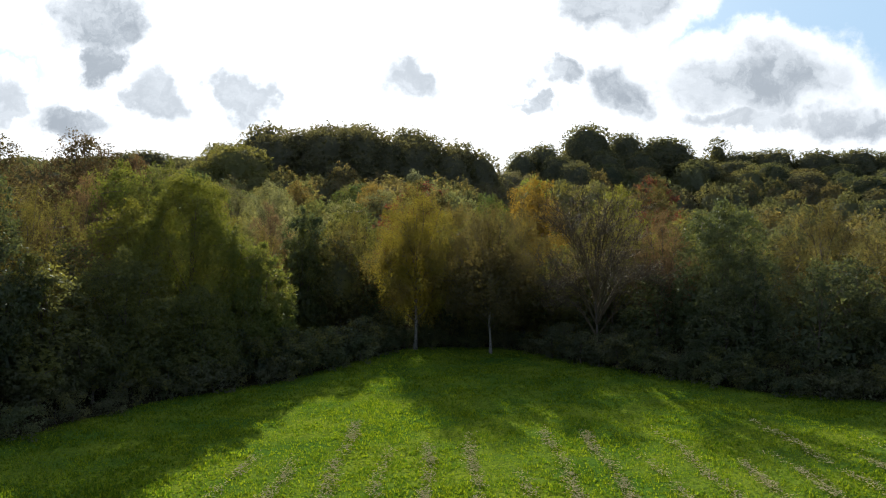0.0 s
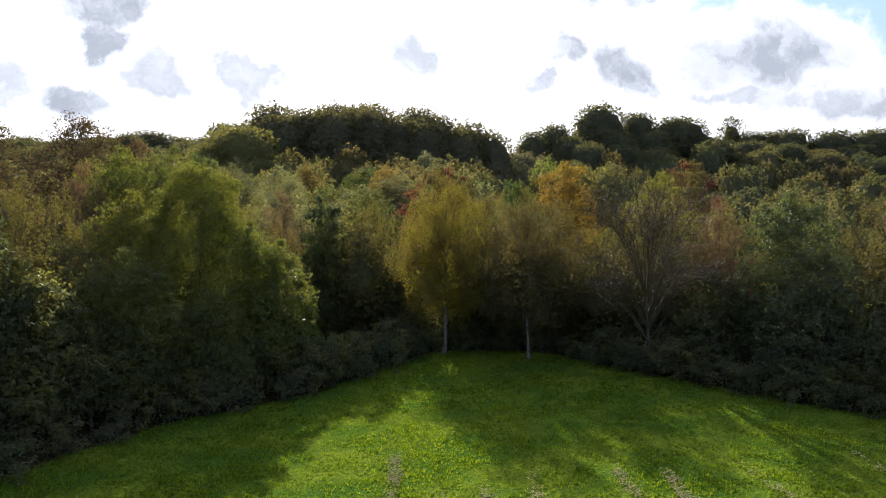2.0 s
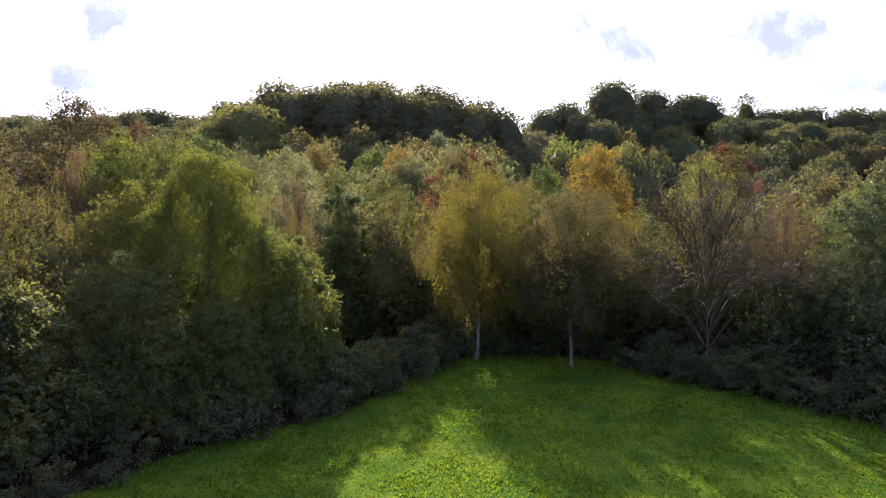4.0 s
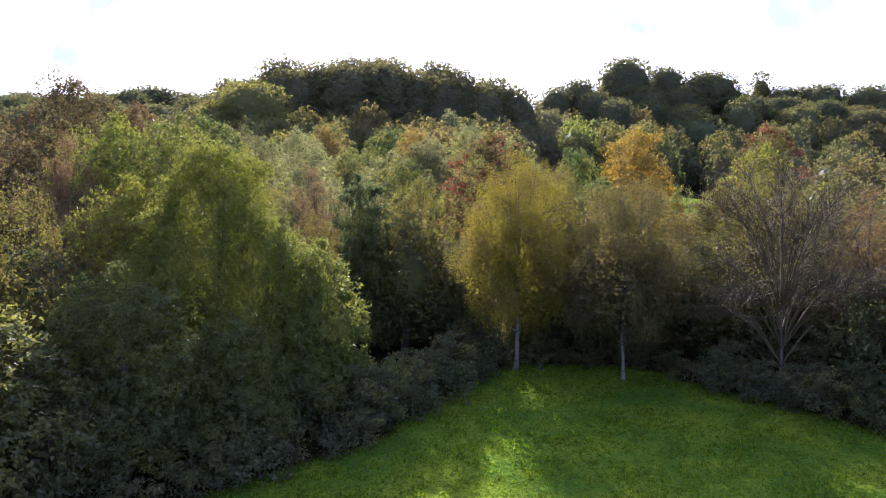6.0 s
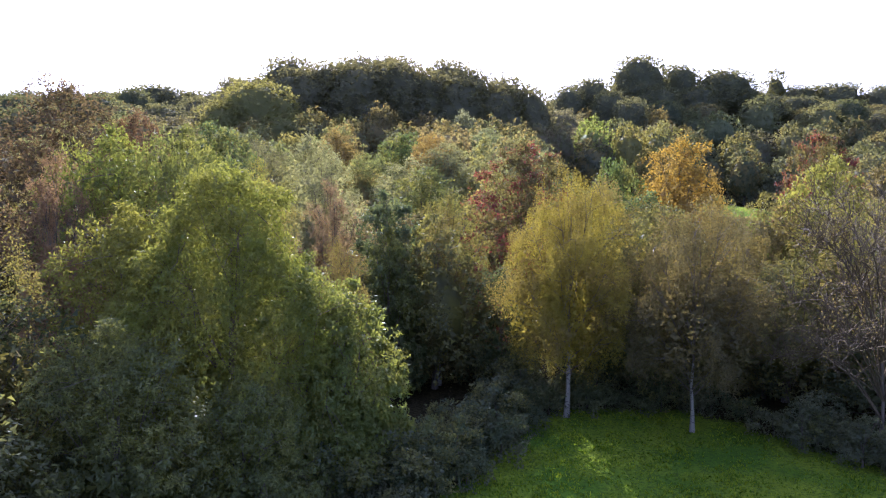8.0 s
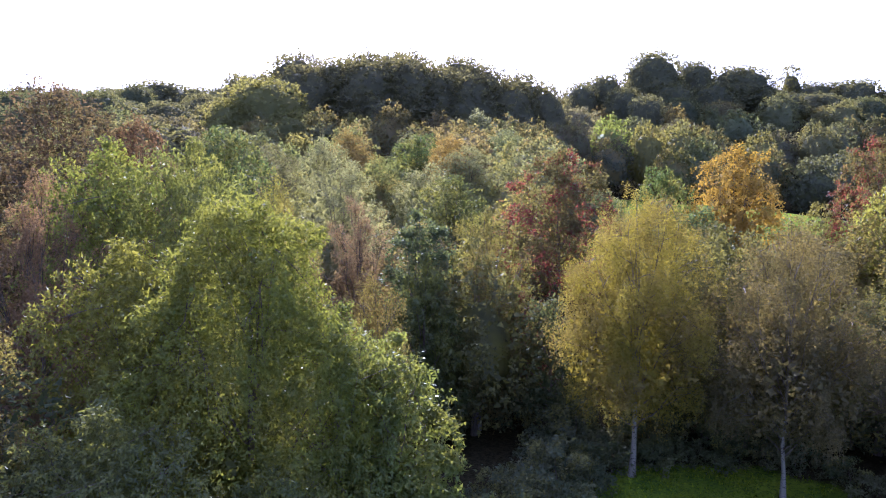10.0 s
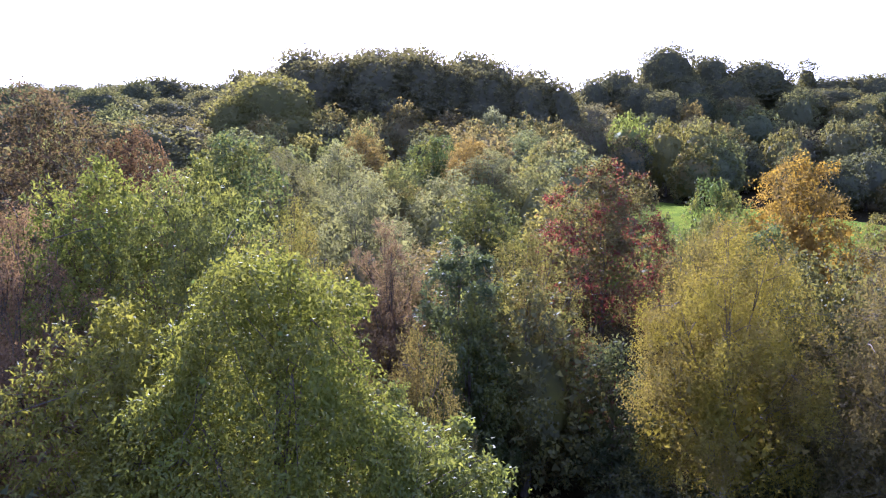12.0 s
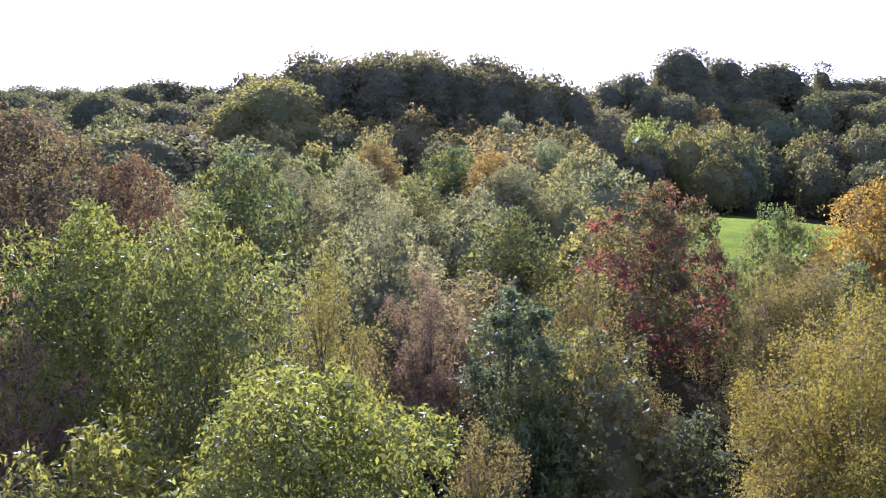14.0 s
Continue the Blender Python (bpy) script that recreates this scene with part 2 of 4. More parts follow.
def edge(x):
    """How far ahead the meadow reaches before the wood begins: a rounded bay."""
    x = np.asarray(x, float)
    left = 62.0 - 1.9 * np.clip(-2.8 - x, 0, 7) - 0.9 * np.clip(-9.8 - x, 0, 6) - 2.2 * np.clip(-15.8 - x, 0, 60)
    right = 62.0 - 1.20 * np.clip(x - 4.5, 0, 14) - 0.42 * np.clip(x - 18.5, 0, 60)
    return np.where(x < 1.0, left, np.where(x < 4.5, 62.0, right))


def in_lawn(x, y):
    """The small far lawn among the trees."""
    return ((x - 31) / 29) ** 2 + ((y - 135) / 48) ** 2 < 1


def wood_cover(x, y):
    lawn = 1 - smooth(1.05, 1.45, ((x - 31) / 29) ** 2 + ((y - 135) / 48) ** 2)
    return np.clip(smooth(-1.0, 2.5, y - edge(x)) - lawn, 0, 1)


def spread(near, step, far, count):
    inner = np.arange(-near, near + step * 0.5, step)
    outer = near + (far - near) * (np.arange(1, count + 1) / count) ** 2.2
    return np.concatenate((-outer[::-1], inner, outer))


def mesh_of(name, verts, faces, mat=None):
    me = bpy.data.meshes.new(name)
    verts, faces = np.asarray(verts, np.float32), np.asarray(faces, np.int32)
    me.vertices.add(len(verts))
    me.vertices.foreach_set("co", verts.ravel())
    me.loops.add(faces.size)
    me.loops.foreach_set("vertex_index", faces.ravel())
    me.polygons.add(len(faces))
    me.polygons.foreach_set("loop_start", np.arange(0, faces.size, faces.shape[1], dtype=np.int32))
    me.update(calc_edges=True)
    if mat:
        me.materials.append(mat)
    return me


def make_ground():
    xs, ys = spread(110, 2.0, 3500, 24), spread(160, 2.0, 3500, 24) + 140
    gx, gy = np.meshgrid(xs, ys)
    h = height(gx, gy)
    far = smooth(420, 1500, np.hypot(gx, gy - 100))
    h = h * (1 - far) + 12.0 * far
    rough = np.random.default_rng(4).normal(0, 0.018, h.shape)
    verts = np.stack((gx, gy, h + rough), -1).reshape(-1, 3)
    nx = len(xs)
    i = (np.arange(len(ys) - 1)[:, None] * nx + np.arange(nx - 1)[None, :]).ravel()
    me = mesh_of("ground", verts, np.stack((i, i + 1, i + nx + 1, i + nx), -1), GROUND)
    me.polygons.foreach_set("use_smooth", np.ones(len(i), bool))
    a = me.attributes.new("wood", "FLOAT", "POINT")
    a.data.foreach_set("value", wood_cover(gx, gy).ravel().astype(np.float32))
    d = me.attributes.new("dry", "FLOAT", "POINT")
    d.data.foreach_set("value", smooth(78, 92, gy).ravel().astype(np.float32))
    tagged(new("ground", me), "green mown meadow running into leaf litter under the wood", "ground", kind="structure")


make_ground()


# ---------------------------------------------------------------- tree kit
def unit(a):
    return a / np.maximum(np.linalg.norm(a, axis=-1, keepdims=True), 1e-9)


def tubes(lines, sides):
    """Verts and faces of tapering tubes along lines of (points, radii)."""
    verts, faces, base = [], [], 0
    turn = np.arange(sides) * 2 * math.pi / sides
    for pts, radii in lines:
        pts, radii = np.asarray(pts, float), np.asarray(radii, float)
        way = unit(np.gradient(pts, axis=0))
        side = unit(np.cross(way, np.where(np.abs(way[:, 2:]) > 0.9, (1.0, 0, 0), (0, 0, 1.0))))
        other = np.cross(way, side)
        ring = pts[:, None] + radii[:, None, None] * (np.cos(turn)[None, :, None] * side[:, None] + np.sin(turn)[None, :, None] * other[:, None])
        n = len(pts)
        verts.append(ring.reshape(-1, 3))
        i = np.arange(n - 1)[:, None] * sides
        j, jj = np.arange(sides)[None, :], (np.arange(sides)[None, :] + 1) % sides
        faces.append(base + np.stack((i + j, i + jj, i + sides + jj, i + sides + j), -1).reshape(-1, 4))
        base += n * sides
    return np.concatenate(verts), np.concatenate(faces)


def leaf_blades(rng, root, way, out, size, wide, loose, single):
    """Leaves that start at root and point along way: folded rhombs of two triangles, or single triangles."""
    n = len(root)
    ln = size * rng.uniform(0.65, 1.3, (n, 1))
    nor = unit(out * 0.55 + np.array((0, 0, 0.45)) + rng.normal(0, loose, (n, 3)))
    nor = unit(nor - way * (nor * way).sum(-1, keepdims=True))
    side = np.cross(nor, way) * ln * wide * 0.5
    tip = root + way * ln
    if single:
        return np.stack((root + side, root - side, tip), 1).reshape(-1, 3), np.arange(n * 3).reshape(n, 3)
    mid = root + way * ln * 0.45 + nor * ln * rng.uniform(0.0, 0.14, (n, 1))
    i = np.arange(n)[:, None] * 4
    return np.stack((root, mid + side, tip, mid - side), 1).reshape(-1, 3), np.concatenate((i + (0, 1, 2), i + (0, 2, 3)))


def outline(shape, t):
    """Crown radius (share of the widest) at the height share t."""
    foot = 0.70 + 0.30 * np.minimum(1, t / 0.22)
    if shape == "cone":
        return np.maximum(1 - t, 0) ** 0.43 * foot
    if shape == "broad":
        return np.sqrt(np.maximum(1 - t ** 3.6, 0)) * foot
    if shape == "oval":
        return np.sin(math.pi * np.clip(t * 0.80 + 0.14, 0, 1)) ** 0.75
    return np.sqrt(np.maximum(1 - t ** 2.3, 0)) * foot


def crown_lobes(rng, shape, radius, low, top, count, lumpy, sub):
    """Middles and radii of the rounded masses that make up a crown, and of the smaller ones that sit on them."""
    t = (np.arange(count) + rng.uniform(0.1, 0.9, count)) / count
    t = 0.03 + 0.92 * t
    ang = np.arange(count) * 2.39996 + rng.uniform(0, 0.9, count)
    r = outline(shape, t)
    size = radius * (0.27 + 0.16 * rng.random(count)) * (0.55 + 0.45 * r) * lumpy
    reach = np.maximum(radius * r * rng.uniform(0.86, 1.10, count) - size * 0.9, 0)
    z = np.minimum(low + (top - low) * t, top - size * 0.85)
    z[-1] = top - size[-1] * 0.9
    reach[-1] *= 0.3
    mid = np.stack((np.cos(ang) * reach, np.sin(ang) * reach, z), -1)
    if not sub:
        return mid, size, mid, size
    who = np.repeat(np.arange(count), sub)
    d = unit(unit(mid[who] * np.array((1, 1, 0.25)) - np.array((0, 0, 0.0))) * 0.55 + np.array((0, 0, 0.35)) + rng.normal(0, 0.62, (len(who), 3)))
    small = size[who] * rng.uniform(0.30, 0.55, len(who))
    return mid, size, mid[who] + d * (size[who] * 0.80)[:, None], small


def on_crown(rng, n, shape, radius, low, top):
    """Places all over a crown's outline."""
    ang = rng.uniform(0, 2 * math.pi, n)
    if shape in ("dome", "broad"):
        power, mid = (2.8 if shape == "broad" else 2.2), low + 0.36 * (top - low)
        z = rng.uniform(-0.75, 1.0, n)
        rho = np.sqrt(1 - z * z)
        norm = (rho ** power + np.abs(z) ** power) ** (1 / power)
        r, z = radius * rho / norm, mid + np.where(z > 0, (top - mid) * z, (mid - low) * z) / norm
    else:
        t = 1 - (1 - rng.random(n)) ** 1.15
        r, z = radius * outline(shape, t), low + (top - low) * t
    return np.stack((np.cos(ang) * r, np.sin(ang) * r, z), -1)


def crown_blocker(rng, shape, radius, low, top, share):
    """A closed, uneven hull added well inside a thick crown's leaves to block light."""
    rings, segs = 9, 13
    ang = np.arange(segs) * 2 * math.pi / segs
    power, mid = (2.8 if shape == "broad" else 2.2), low + 0.36 * (top - low)
    z = np.sin(np.linspace(-0.95, 1.45, rings))
    rho = np.sqrt(1 - z * z)
    norm = (rho ** power + np.abs(z) ** power) ** (1 / power)
    r = (radius * share * rho / norm)[:, None] * rng.uniform(0.90, 1.08, (rings, segs))
    h = (mid + share * np.where(z > 0, (top - mid) * z, (mid - low) * z) / norm)[:, None] + rng.normal(0, 0.025 * radius, (rings, segs))
    v = np.stack((np.cos(ang) * r, np.sin(ang) * r, h), -1).reshape(-1, 3)
    i, j = np.arange(rings - 1)[:, None] * segs, np.arange(segs)[None, :]
    a, b = (i + j).ravel(), (i + (j + 1) % segs).ravel()
    cap = (rings - 1) * segs
    lid = np.stack((np.full(segs - 2, cap), cap + np.arange(1, segs - 1), cap + np.arange(2, segs)), -1)
    return v, np.concatenate((np.stack((a, b, b + segs), -1), np.stack((a, b + segs, a + segs), -1), lid))


def part(name, mesh, parent, label=""):
    ob = new(name, mesh)
    ob.parent = parent
    return tagged(ob, label)


def place_tree(thing, x, y, turn=0.0, scale=1.0, tall=1.0, sink=0.05):
    z = float(height(x, y)) - sink
    thing.matrix_basis = pose(x, y, z, 0, 0, turn) @ Matrix.Diagonal((scale, scale, scale * tall, 1))
    return thing


def tree(kind, label, x, y, top, radius, colour, leaf=GREEN_LEAF, bark=BARK, seed=0, shape="dome", low=1.0, lobes=16, sub=5, count=9000, size=0.2, wide=0.55, clump=14, jitter=0.12,
         droop=0.35, hang=0.0, splay=1.0, loose=0.5, single=False, shell=0.15, lumpy=1.0, uneven=0.07, fill=0, fill_size=0.3, fill_reach=0.7, fill_top=1.0, core=0.0, inner=0.25, trunk=0.16, twigs=40, split=True, limbs=True, lean=0.0, limb_bark=None,
         category="tree", group="trees of the wood"):
    """A tree: tapered trunk, a limb to each mass of the crown, twigs, and a crown of single leaves in tufts (or on hanging strands)."""
    rng = np.random.default_rng(seed + 1000)
    tall = top - float(height(x, y))
    thing = tagged(new(kind), label, category, group)
    thing.empty_display_size = 0.5
    mid, lobe, tuft_mid, tuft_size = crown_lobes(rng, shape, radius, low, tall, lobes, lumpy, sub)
    # places of the tufts: on the shells of the masses and, for the share shell, on the crown's outline
    tufts = max(8, count // clump)
    share = tuft_size ** 2 / (tuft_size ** 2).sum()
    pick = rng.choice(len(tuft_size), tufts * 3, p=share)
    d = unit(rng.normal(0, 1, (len(pick), 3)))
    away = unit(tuft_mid[pick] - mid.mean(0) + np.array((0, 0, 0.5)))
    keep = (d * away).sum(-1) + 0.35 * d[:, 2] > rng.uniform(-0.9, 0.3, len(pick))
    pick, d = pick[keep][:tufts], d[keep][:tufts]
    c = tuft_mid[pick] + d * (tuft_size[pick] * rng.uniform(0.70, 1.08, len(pick)))[:, None] * np.array((1, 1, 0.9))
    m = min(int(tufts * shell), len(c))
    if m:
        axis = np.array((0, 0, low + (tall - low) * 0.36))
        c[:m] = axis + (on_crown(rng, m, shape, radius, low, tall) - axis) * rng.uniform(0.84, 0.98, (m, 1))
        d[:m] = unit(c[:m] - np.array((0, 0, low + (tall - low) * 0.35)))

    waves = [(unit(rng.normal(0, 1, 3)) * 2 * math.pi / (w * radius), rng.uniform(0, 6.28), s) for w, s in ((0.9, 0.6), (0.9, 0.6), (0.45, 0.4), (0.45, 0.4))]

    def swell(p, stretch=None):
        """Uneven swelling of the crown, broad and fine; then stretched to its height."""
        s = sum(share * np.sin(p @ way + phase) for way, phase, share in waves)
        p = p * np.stack((1 + uneven * s * np.clip(p[:, 2] / (0.5 * tall), 0, 1),) * 2 + (1 + 0.3 * uneven * s,), -1)
        stretch = stretch or tall / np.quantile(p[:, 2], 0.998)
        return p * np.array((1, 1, stretch)), stretch

    c, stretch = swell(c)
    who = rng.integers(0, len(c), count)
    root = c[who] + rng.normal(0, jitter, (count, 3))
    # some of the leaves sit deeper in the crown
    deep = (rng.random(count) < inner)[:, None] * np.stack((np.sqrt(rng.random(count)) * 0.75,) * 2 + (rng.random(count) * 0.18,), -1)
    root = root - deep * (root - np.array((0, 0, low)))
    if hang:
        fall = rng.random(count)
        length = hang * rng.uniform(0.35, 1.0, len(c))[who]
        root = root + np.stack((0.12 * d[who, 0] * length, 0.12 * d[who, 1] * length, -length), -1) * fall[:, None]
    root[:, 2] = np.maximum(root[:, 2], 0.15)
    way = unit(rng.normal(0, 1, (count, 3)) * splay + d[who] * 0.6 + np.array((0, 0, -droop)))
    verts, faces = leaf_blades(rng, root, way, unit(d[who]), size, wide, loose, single)
    me_v, me_f = [verts], [faces]
    if fill:
        # large single blades added deep inside, which block light and keep the crown dense
        blockers = on_crown(rng, fill, shape, radius, low, tall)
        axis = np.array((0, 0, low + (tall - low) * 0.36))
        blockers[:, 2] = low + (blockers[:, 2] - low) * fill_top
        blockers = swell(axis * np.array((1, 1, fill_top)) + (blockers - axis * np.array((1, 1, fill_top))) * (fill_reach * rng.uniform(0.2, 1.0, (fill, 1)) ** 0.45), stretch)[0]
        v, f = leaf_blades(rng, blockers, unit(rng.normal(0, 1, blockers.shape) + np.array((0, 0, -0.3))), unit(rng.normal(0, 1, blockers.shape)), fill_size, 0.9, 0.6, True)
        me_v.append(v), me_f.append(f + len(verts))
    if core:
        v, f = crown_blocker(rng, shape, radius, low, tall, core)
        me_f.append(f + sum(len(p) for p in me_v)), me_v.append(swell(v, stretch)[0])
    # trunk
    n = 9
    tz = np.linspace(0, tall * 0.80, n)
    wob = np.cumsum(rng.normal(0, 0.05, (n, 2)), 0) * (tz[:, None] > 0)
    line = np.stack((wob[:, 0] + lean * tz, wob[:, 1], tz), -1)
    rad = trunk * (1 - 0.86 * (tz / tz[-1])) * (1 + 0.55 * np.exp(-tz / 0.35))
    if limb_bark:
        part("trunk", mesh_of("trunk", *tubes([(line[:4], rad[:4])], 9), bark), thing)
        part("leader", mesh_of("leader", *tubes([(line[3:], rad[3:])], 7), limb_bark), thing, "brown upper stem")
    else:
        part("trunk", mesh_of("trunk", *tubes([(line, rad)], 9), bark), thing)
    limb_lines, twig_lines = [], []
    every = max(1, len(mid) // 14)
    for m, s in zip(mid[::every], lobe[::every]):
        start = np.clip(m[2] * 0.55, 0.12 * tall, tall * 0.74)
        a = np.array([np.interp(start, tz, line[:, 0]), np.interp(start, tz, line[:, 1]), start])
        b = m + np.array((0, 0, s * 0.3))
        u = np.linspace(0, 1, 6)[:, None]
        bend = a + (b - a) * u + np.array((0, 0, 1.0)) * np.sin(u * math.pi) * (-0.08) * np.linalg.norm(b - a) + rng.normal(0, 0.05, (6, 3)) * (u > 0)
        limb_lines.append((bend, np.interp(start, tz, rad) * 0.42 * (1 - 0.85 * u[:, 0]) + 0.006))
    if split:
        for one in limb_lines:
            part("limb", mesh_of("limb", *tubes([one], 5), limb_bark or bark), thing)
    if twigs:
        for p in c[rng.choice(len(c), min(twigs, len(c)), replace=False)]:
            j = int(np.argmin(np.linalg.norm(mid[::every] - p, axis=1)))
            k0 = limb_lines[j][0][rng.integers(3, 6)]
            u = np.linspace(0, 1, 4)[:, None]
            twig_lines.append((k0 + (p - k0) * u + rng.normal(0, 0.05, (4, 3)) * (u > 0), 0.022 * (1 - 0.8 * u[:, 0]) + 0.003))
    rest = twig_lines + ([] if split or not limbs else limb_lines)
    if rest:
        tagged(part("branching", mesh_of("branching", *tubes(rest, 3 if split else 4), limb_bark or bark), thing), kind="stuff")
    me = mesh_of("crown", np.concatenate(me_v), np.concatenate(me_f), leaf)
    crown = part("crown", me, thing)
    crown.color = (*colour, 1)
    return place_tree(thing, x, y)


def again(model, label, x, y, turn, scale, colour, tall=1.0, top=None, own_height=None):
    """Another tree of a model, with its own place, size and leaf colour."""
    if top is not None:
        tall = (top - float(height(x, y))) / (own_height * scale)
    t = copy_thing(model, Matrix.Identity(4))
    place_tree(t, x, y, turn, scale, tall)
    tagged(t, label)
    for ob in t.children:
        if ob.name.startswith("crown"):
            ob.color = (*colour, 1)
    return t


def own(model):
    """The height of a model over its foot, but for a few stray leaves."""
    me = next(ob for ob in model.children if ob.name.startswith("crown")).data
    co = np.empty(len(me.vertices) * 3, np.float32)
    me.vertices.foreach_get("co", co)
    return float(np.quantile(co[2::3], 0.987))


# ---------------------------------------------------------------- trees at the meadow's edge
SYC = dict(leaf=CHESTNUT_LEAF, shape="dome", single=True, low=0.4, size=0.175, wide=0.42, droop=1.0, clump=14, jitter=0.10, lumpy=0.85, sub=6, shell=0.42, inner=0.30, uneven=0.09, fill=2600, fill_size=0.36, fill_reach=0.78, fill_top=0.60)
BIR = dict(leaf=BIRCH_LEAF, bark=BIRCH_BARK, shape="oval", size=0.082, wide=0.66, single=True, droop=0.8, hang=1.5, clump=30, jitter=0.08, lumpy=0.9, sub=5, shell=0.14, loose=0.7, inner=0.38, uneven=0.15, fill=2600, fill_size=0.24, fill_reach=0.85, fill_top=0.74, limb_bark=BARK, twigs=110)

sycamore = tree("sycamore_tree", "broad green sycamore leafy to the ground by the meadow", -17.5, 50.8, 13.7, 5.8, (0.120, 0.136, 0.018), seed=1, count=125000, lobes=44, twigs=120, trunk=0.24, **{**SYC, "shape": "cone", "single": False, "size": 0.135, "fill_top": 0.5, "inner": 0.2})
young_sycamore = tree("sycamore_tree", "small rounded bright green sycamore beside a larger one", -12.7, 52.0, 9.2, 2.5, (0.115, 0.142, 0.028), seed=2, count=22000, lobes=20, twigs=60, **{**SYC, "wide": 0.6})
olive_left = tree("sycamore_tree", "olive green broadleaf tree turning yellow at the meadow edge", -21.9, 52.4, 12.3, 3.9, (0.130, 0.130, 0.018), seed=3, count=34000, lobes=34, twigs=70, **SYC)
yellow_left = tree("birch_tree", "yellowing birch with fine hanging leaves in front of darker trees", -24.5, 44.5, 12.8, 3.4, (0.120, 0.112, 0.026), seed=4, low=1.5, count=40000, lobes=24, **BIR)
birch = tree("birch_tree", "tall birch with a white trunk and yellow-green weeping crown", -2.3, 61.4, 14.3, 3.7, (0.178, 0.152, 0.018), seed=5, trunk=0.13, low=3.4, count=95000, lobes=26, **BIR)
birch_olive = tree("birch_tree", "slender birch with a pale trunk and thin olive brown crown", 3.8, 59.2, 12.6, 4.0, (0.085, 0.074, 0.030), seed=6, low=3.0, count=64000, trunk=0.10, lobes=26, **BIR)
birch_low = tree("birch_tree", "low birch with olive brown hanging foliage", -9.4, 67.4, 11.3, 3.0, (0.105, 0.094, 0.028), seed=7, low=0.5, count=38000, lobes=22, **BIR)
glossy = tree("sycamore_tree", "dark glossy broadleaf tree between thinner birches", -12.7, 68.0, 12.6, 2.7, (0.070, 0.092, 0.036), seed=8, count=28000, lobes=24, twigs=40, **{**SYC, "wide": 0.6, "leaf": GLOSSY_LEAF})
dark_right = tree("sycamore_tree", "dark green sycamore standing out at the meadow edge", 20.2, 53.6, 12.2, 3.7, (0.070, 0.088, 0.034), seed=9, count=36000, lobes=34, twigs=60, **{**SYC, "wide": 0.55, "leaf": GLOSSY_LEAF})
pink_brown = tree("birch_tree", "thin birch with dry pinkish brown leaves", -16.4, 70.2, 13.4, 3.0, (0.170, 0.125, 0.072), seed=10, low=2.0, count=34000, lobes=18, **{**BIR, "leaf": BROWN_LEAF, "bark": BARK, "hang": 0.5, "droop": 0.3})
H_YSYC, H_OLV, H_BLOW, H_PNK, H_DRK = own(young_sycamore), own(olive_left), own(birch_low), own(pink_brown), own(dark_right)


def bare_tree(kind, label, x, y, top, radius, seed, stems=34, colour=(0.15, 0.13, 0.045)):
    """A nearly leafless tree: a short trunk, many rising limbs that fork into pale arching twigs, few leaves."""
    rng = np.random.default_rng(seed)
    tall = top - float(height(x, y))
    thing = tagged(new(kind), label, "tree", "trees of the wood")
    tz = np.linspace(0, tall * 0.34, 6)
    trunk_line = np.stack((0.05 * np.sin(tz), 0.06 * np.cos(tz * 1.3), tz), -1)
    part("trunk", mesh_of("trunk", *tubes([(trunk_line, 0.11 * (1 - 0.6 * tz / tz[-1]) + 0.08 * np.exp(-tz / 0.3))], 9), BARK), thing)
    tips, twig_lines = [], []
    for i in range(stems):
        ang = i * 2.39996 + rng.uniform(0, 0.5)
        level = rng.uniform(0.0, 1.0)
        start = trunk_line[min(5, 2 + int(level * 5))]
        reach = radius * (0.35 + 0.65 * (1 - level ** 2) ** 0.5) * rng.uniform(0.75, 1.05)
        end = np.array((math.cos(ang) * reach, math.sin(ang) * reach, tall * (0.22 + 0.74 * level)))
        u = np.linspace(0, 1, 9)[:, None]
        rise = np.array((0, 0, 1.0)) * np.sin(u * math.pi) * 0.13 * tall
        line = start + (end - start) * u + rise + np.cumsum(rng.normal(0, 0.06, (9, 3)), 0) * u
        part("limb", mesh_of("limb", *tubes([(line, 0.040 * (1 - 0.8 * u[:, 0]) + 0.008)], 5), TWIG), thing)
        for j in range(32):
            f = rng.uniform(0.25, 1.0)
            a = np.array([np.interp(f, u[:, 0], line[:, c]) for c in range(3)])
            go = unit(unit(end - start) * 0.6 + rng.normal(0, 0.6, 3) + np.array((0, 0, 0.55)))
            length = rng.uniform(0.9, 2.4) * (0.6 + 0.5 * f)
            w = np.linspace(0, 1, 5)[:, None]
            side = unit(rng.normal(0, 1, 3))
            tw = a + go * length * w + side * 0.22 * length * np.sin(w * 2.4) + np.array((0, 0, -0.18)) * length * w ** 2
            twig_lines.append((tw, 0.017 * (1 - 0.75 * w[:, 0]) + 0.003))
            tips.append(tw[3]), tips.append(tw[4])
            for q in range(3):
                b = tw[1 + q]
                go2 = unit(go + rng.normal(0, 0.7, 3))
                w2 = np.linspace(0, 1, 3)[:, None]
                twig_lines.append((b + go2 * length * 0.45 * w2 + side * 0.05 * w2 ** 2, 0.011 * (1 - 0.7 * w2[:, 0]) + 0.003))
    tagged(part("twigwork", mesh_of("twigwork", *tubes(twig_lines, 3), TWIG), thing), kind="stuff")
    tips = np.array(tips)
    at = tips[rng.integers(0, len(tips), 5000)] + rng.normal(0, 0.25, (5000, 3))
    crown = part("crown", mesh_of("crown", *leaf_blades(rng, at, unit(rng.normal(0, 1, at.shape) + np.array((0, 0, -0.6))), unit(at - at.mean(0)), 0.10, 0.6, 0.5, False), AUTUMN_LEAF), thing)
    crown.color = (*colour, 1)
    return place_tree(thing, x, y)


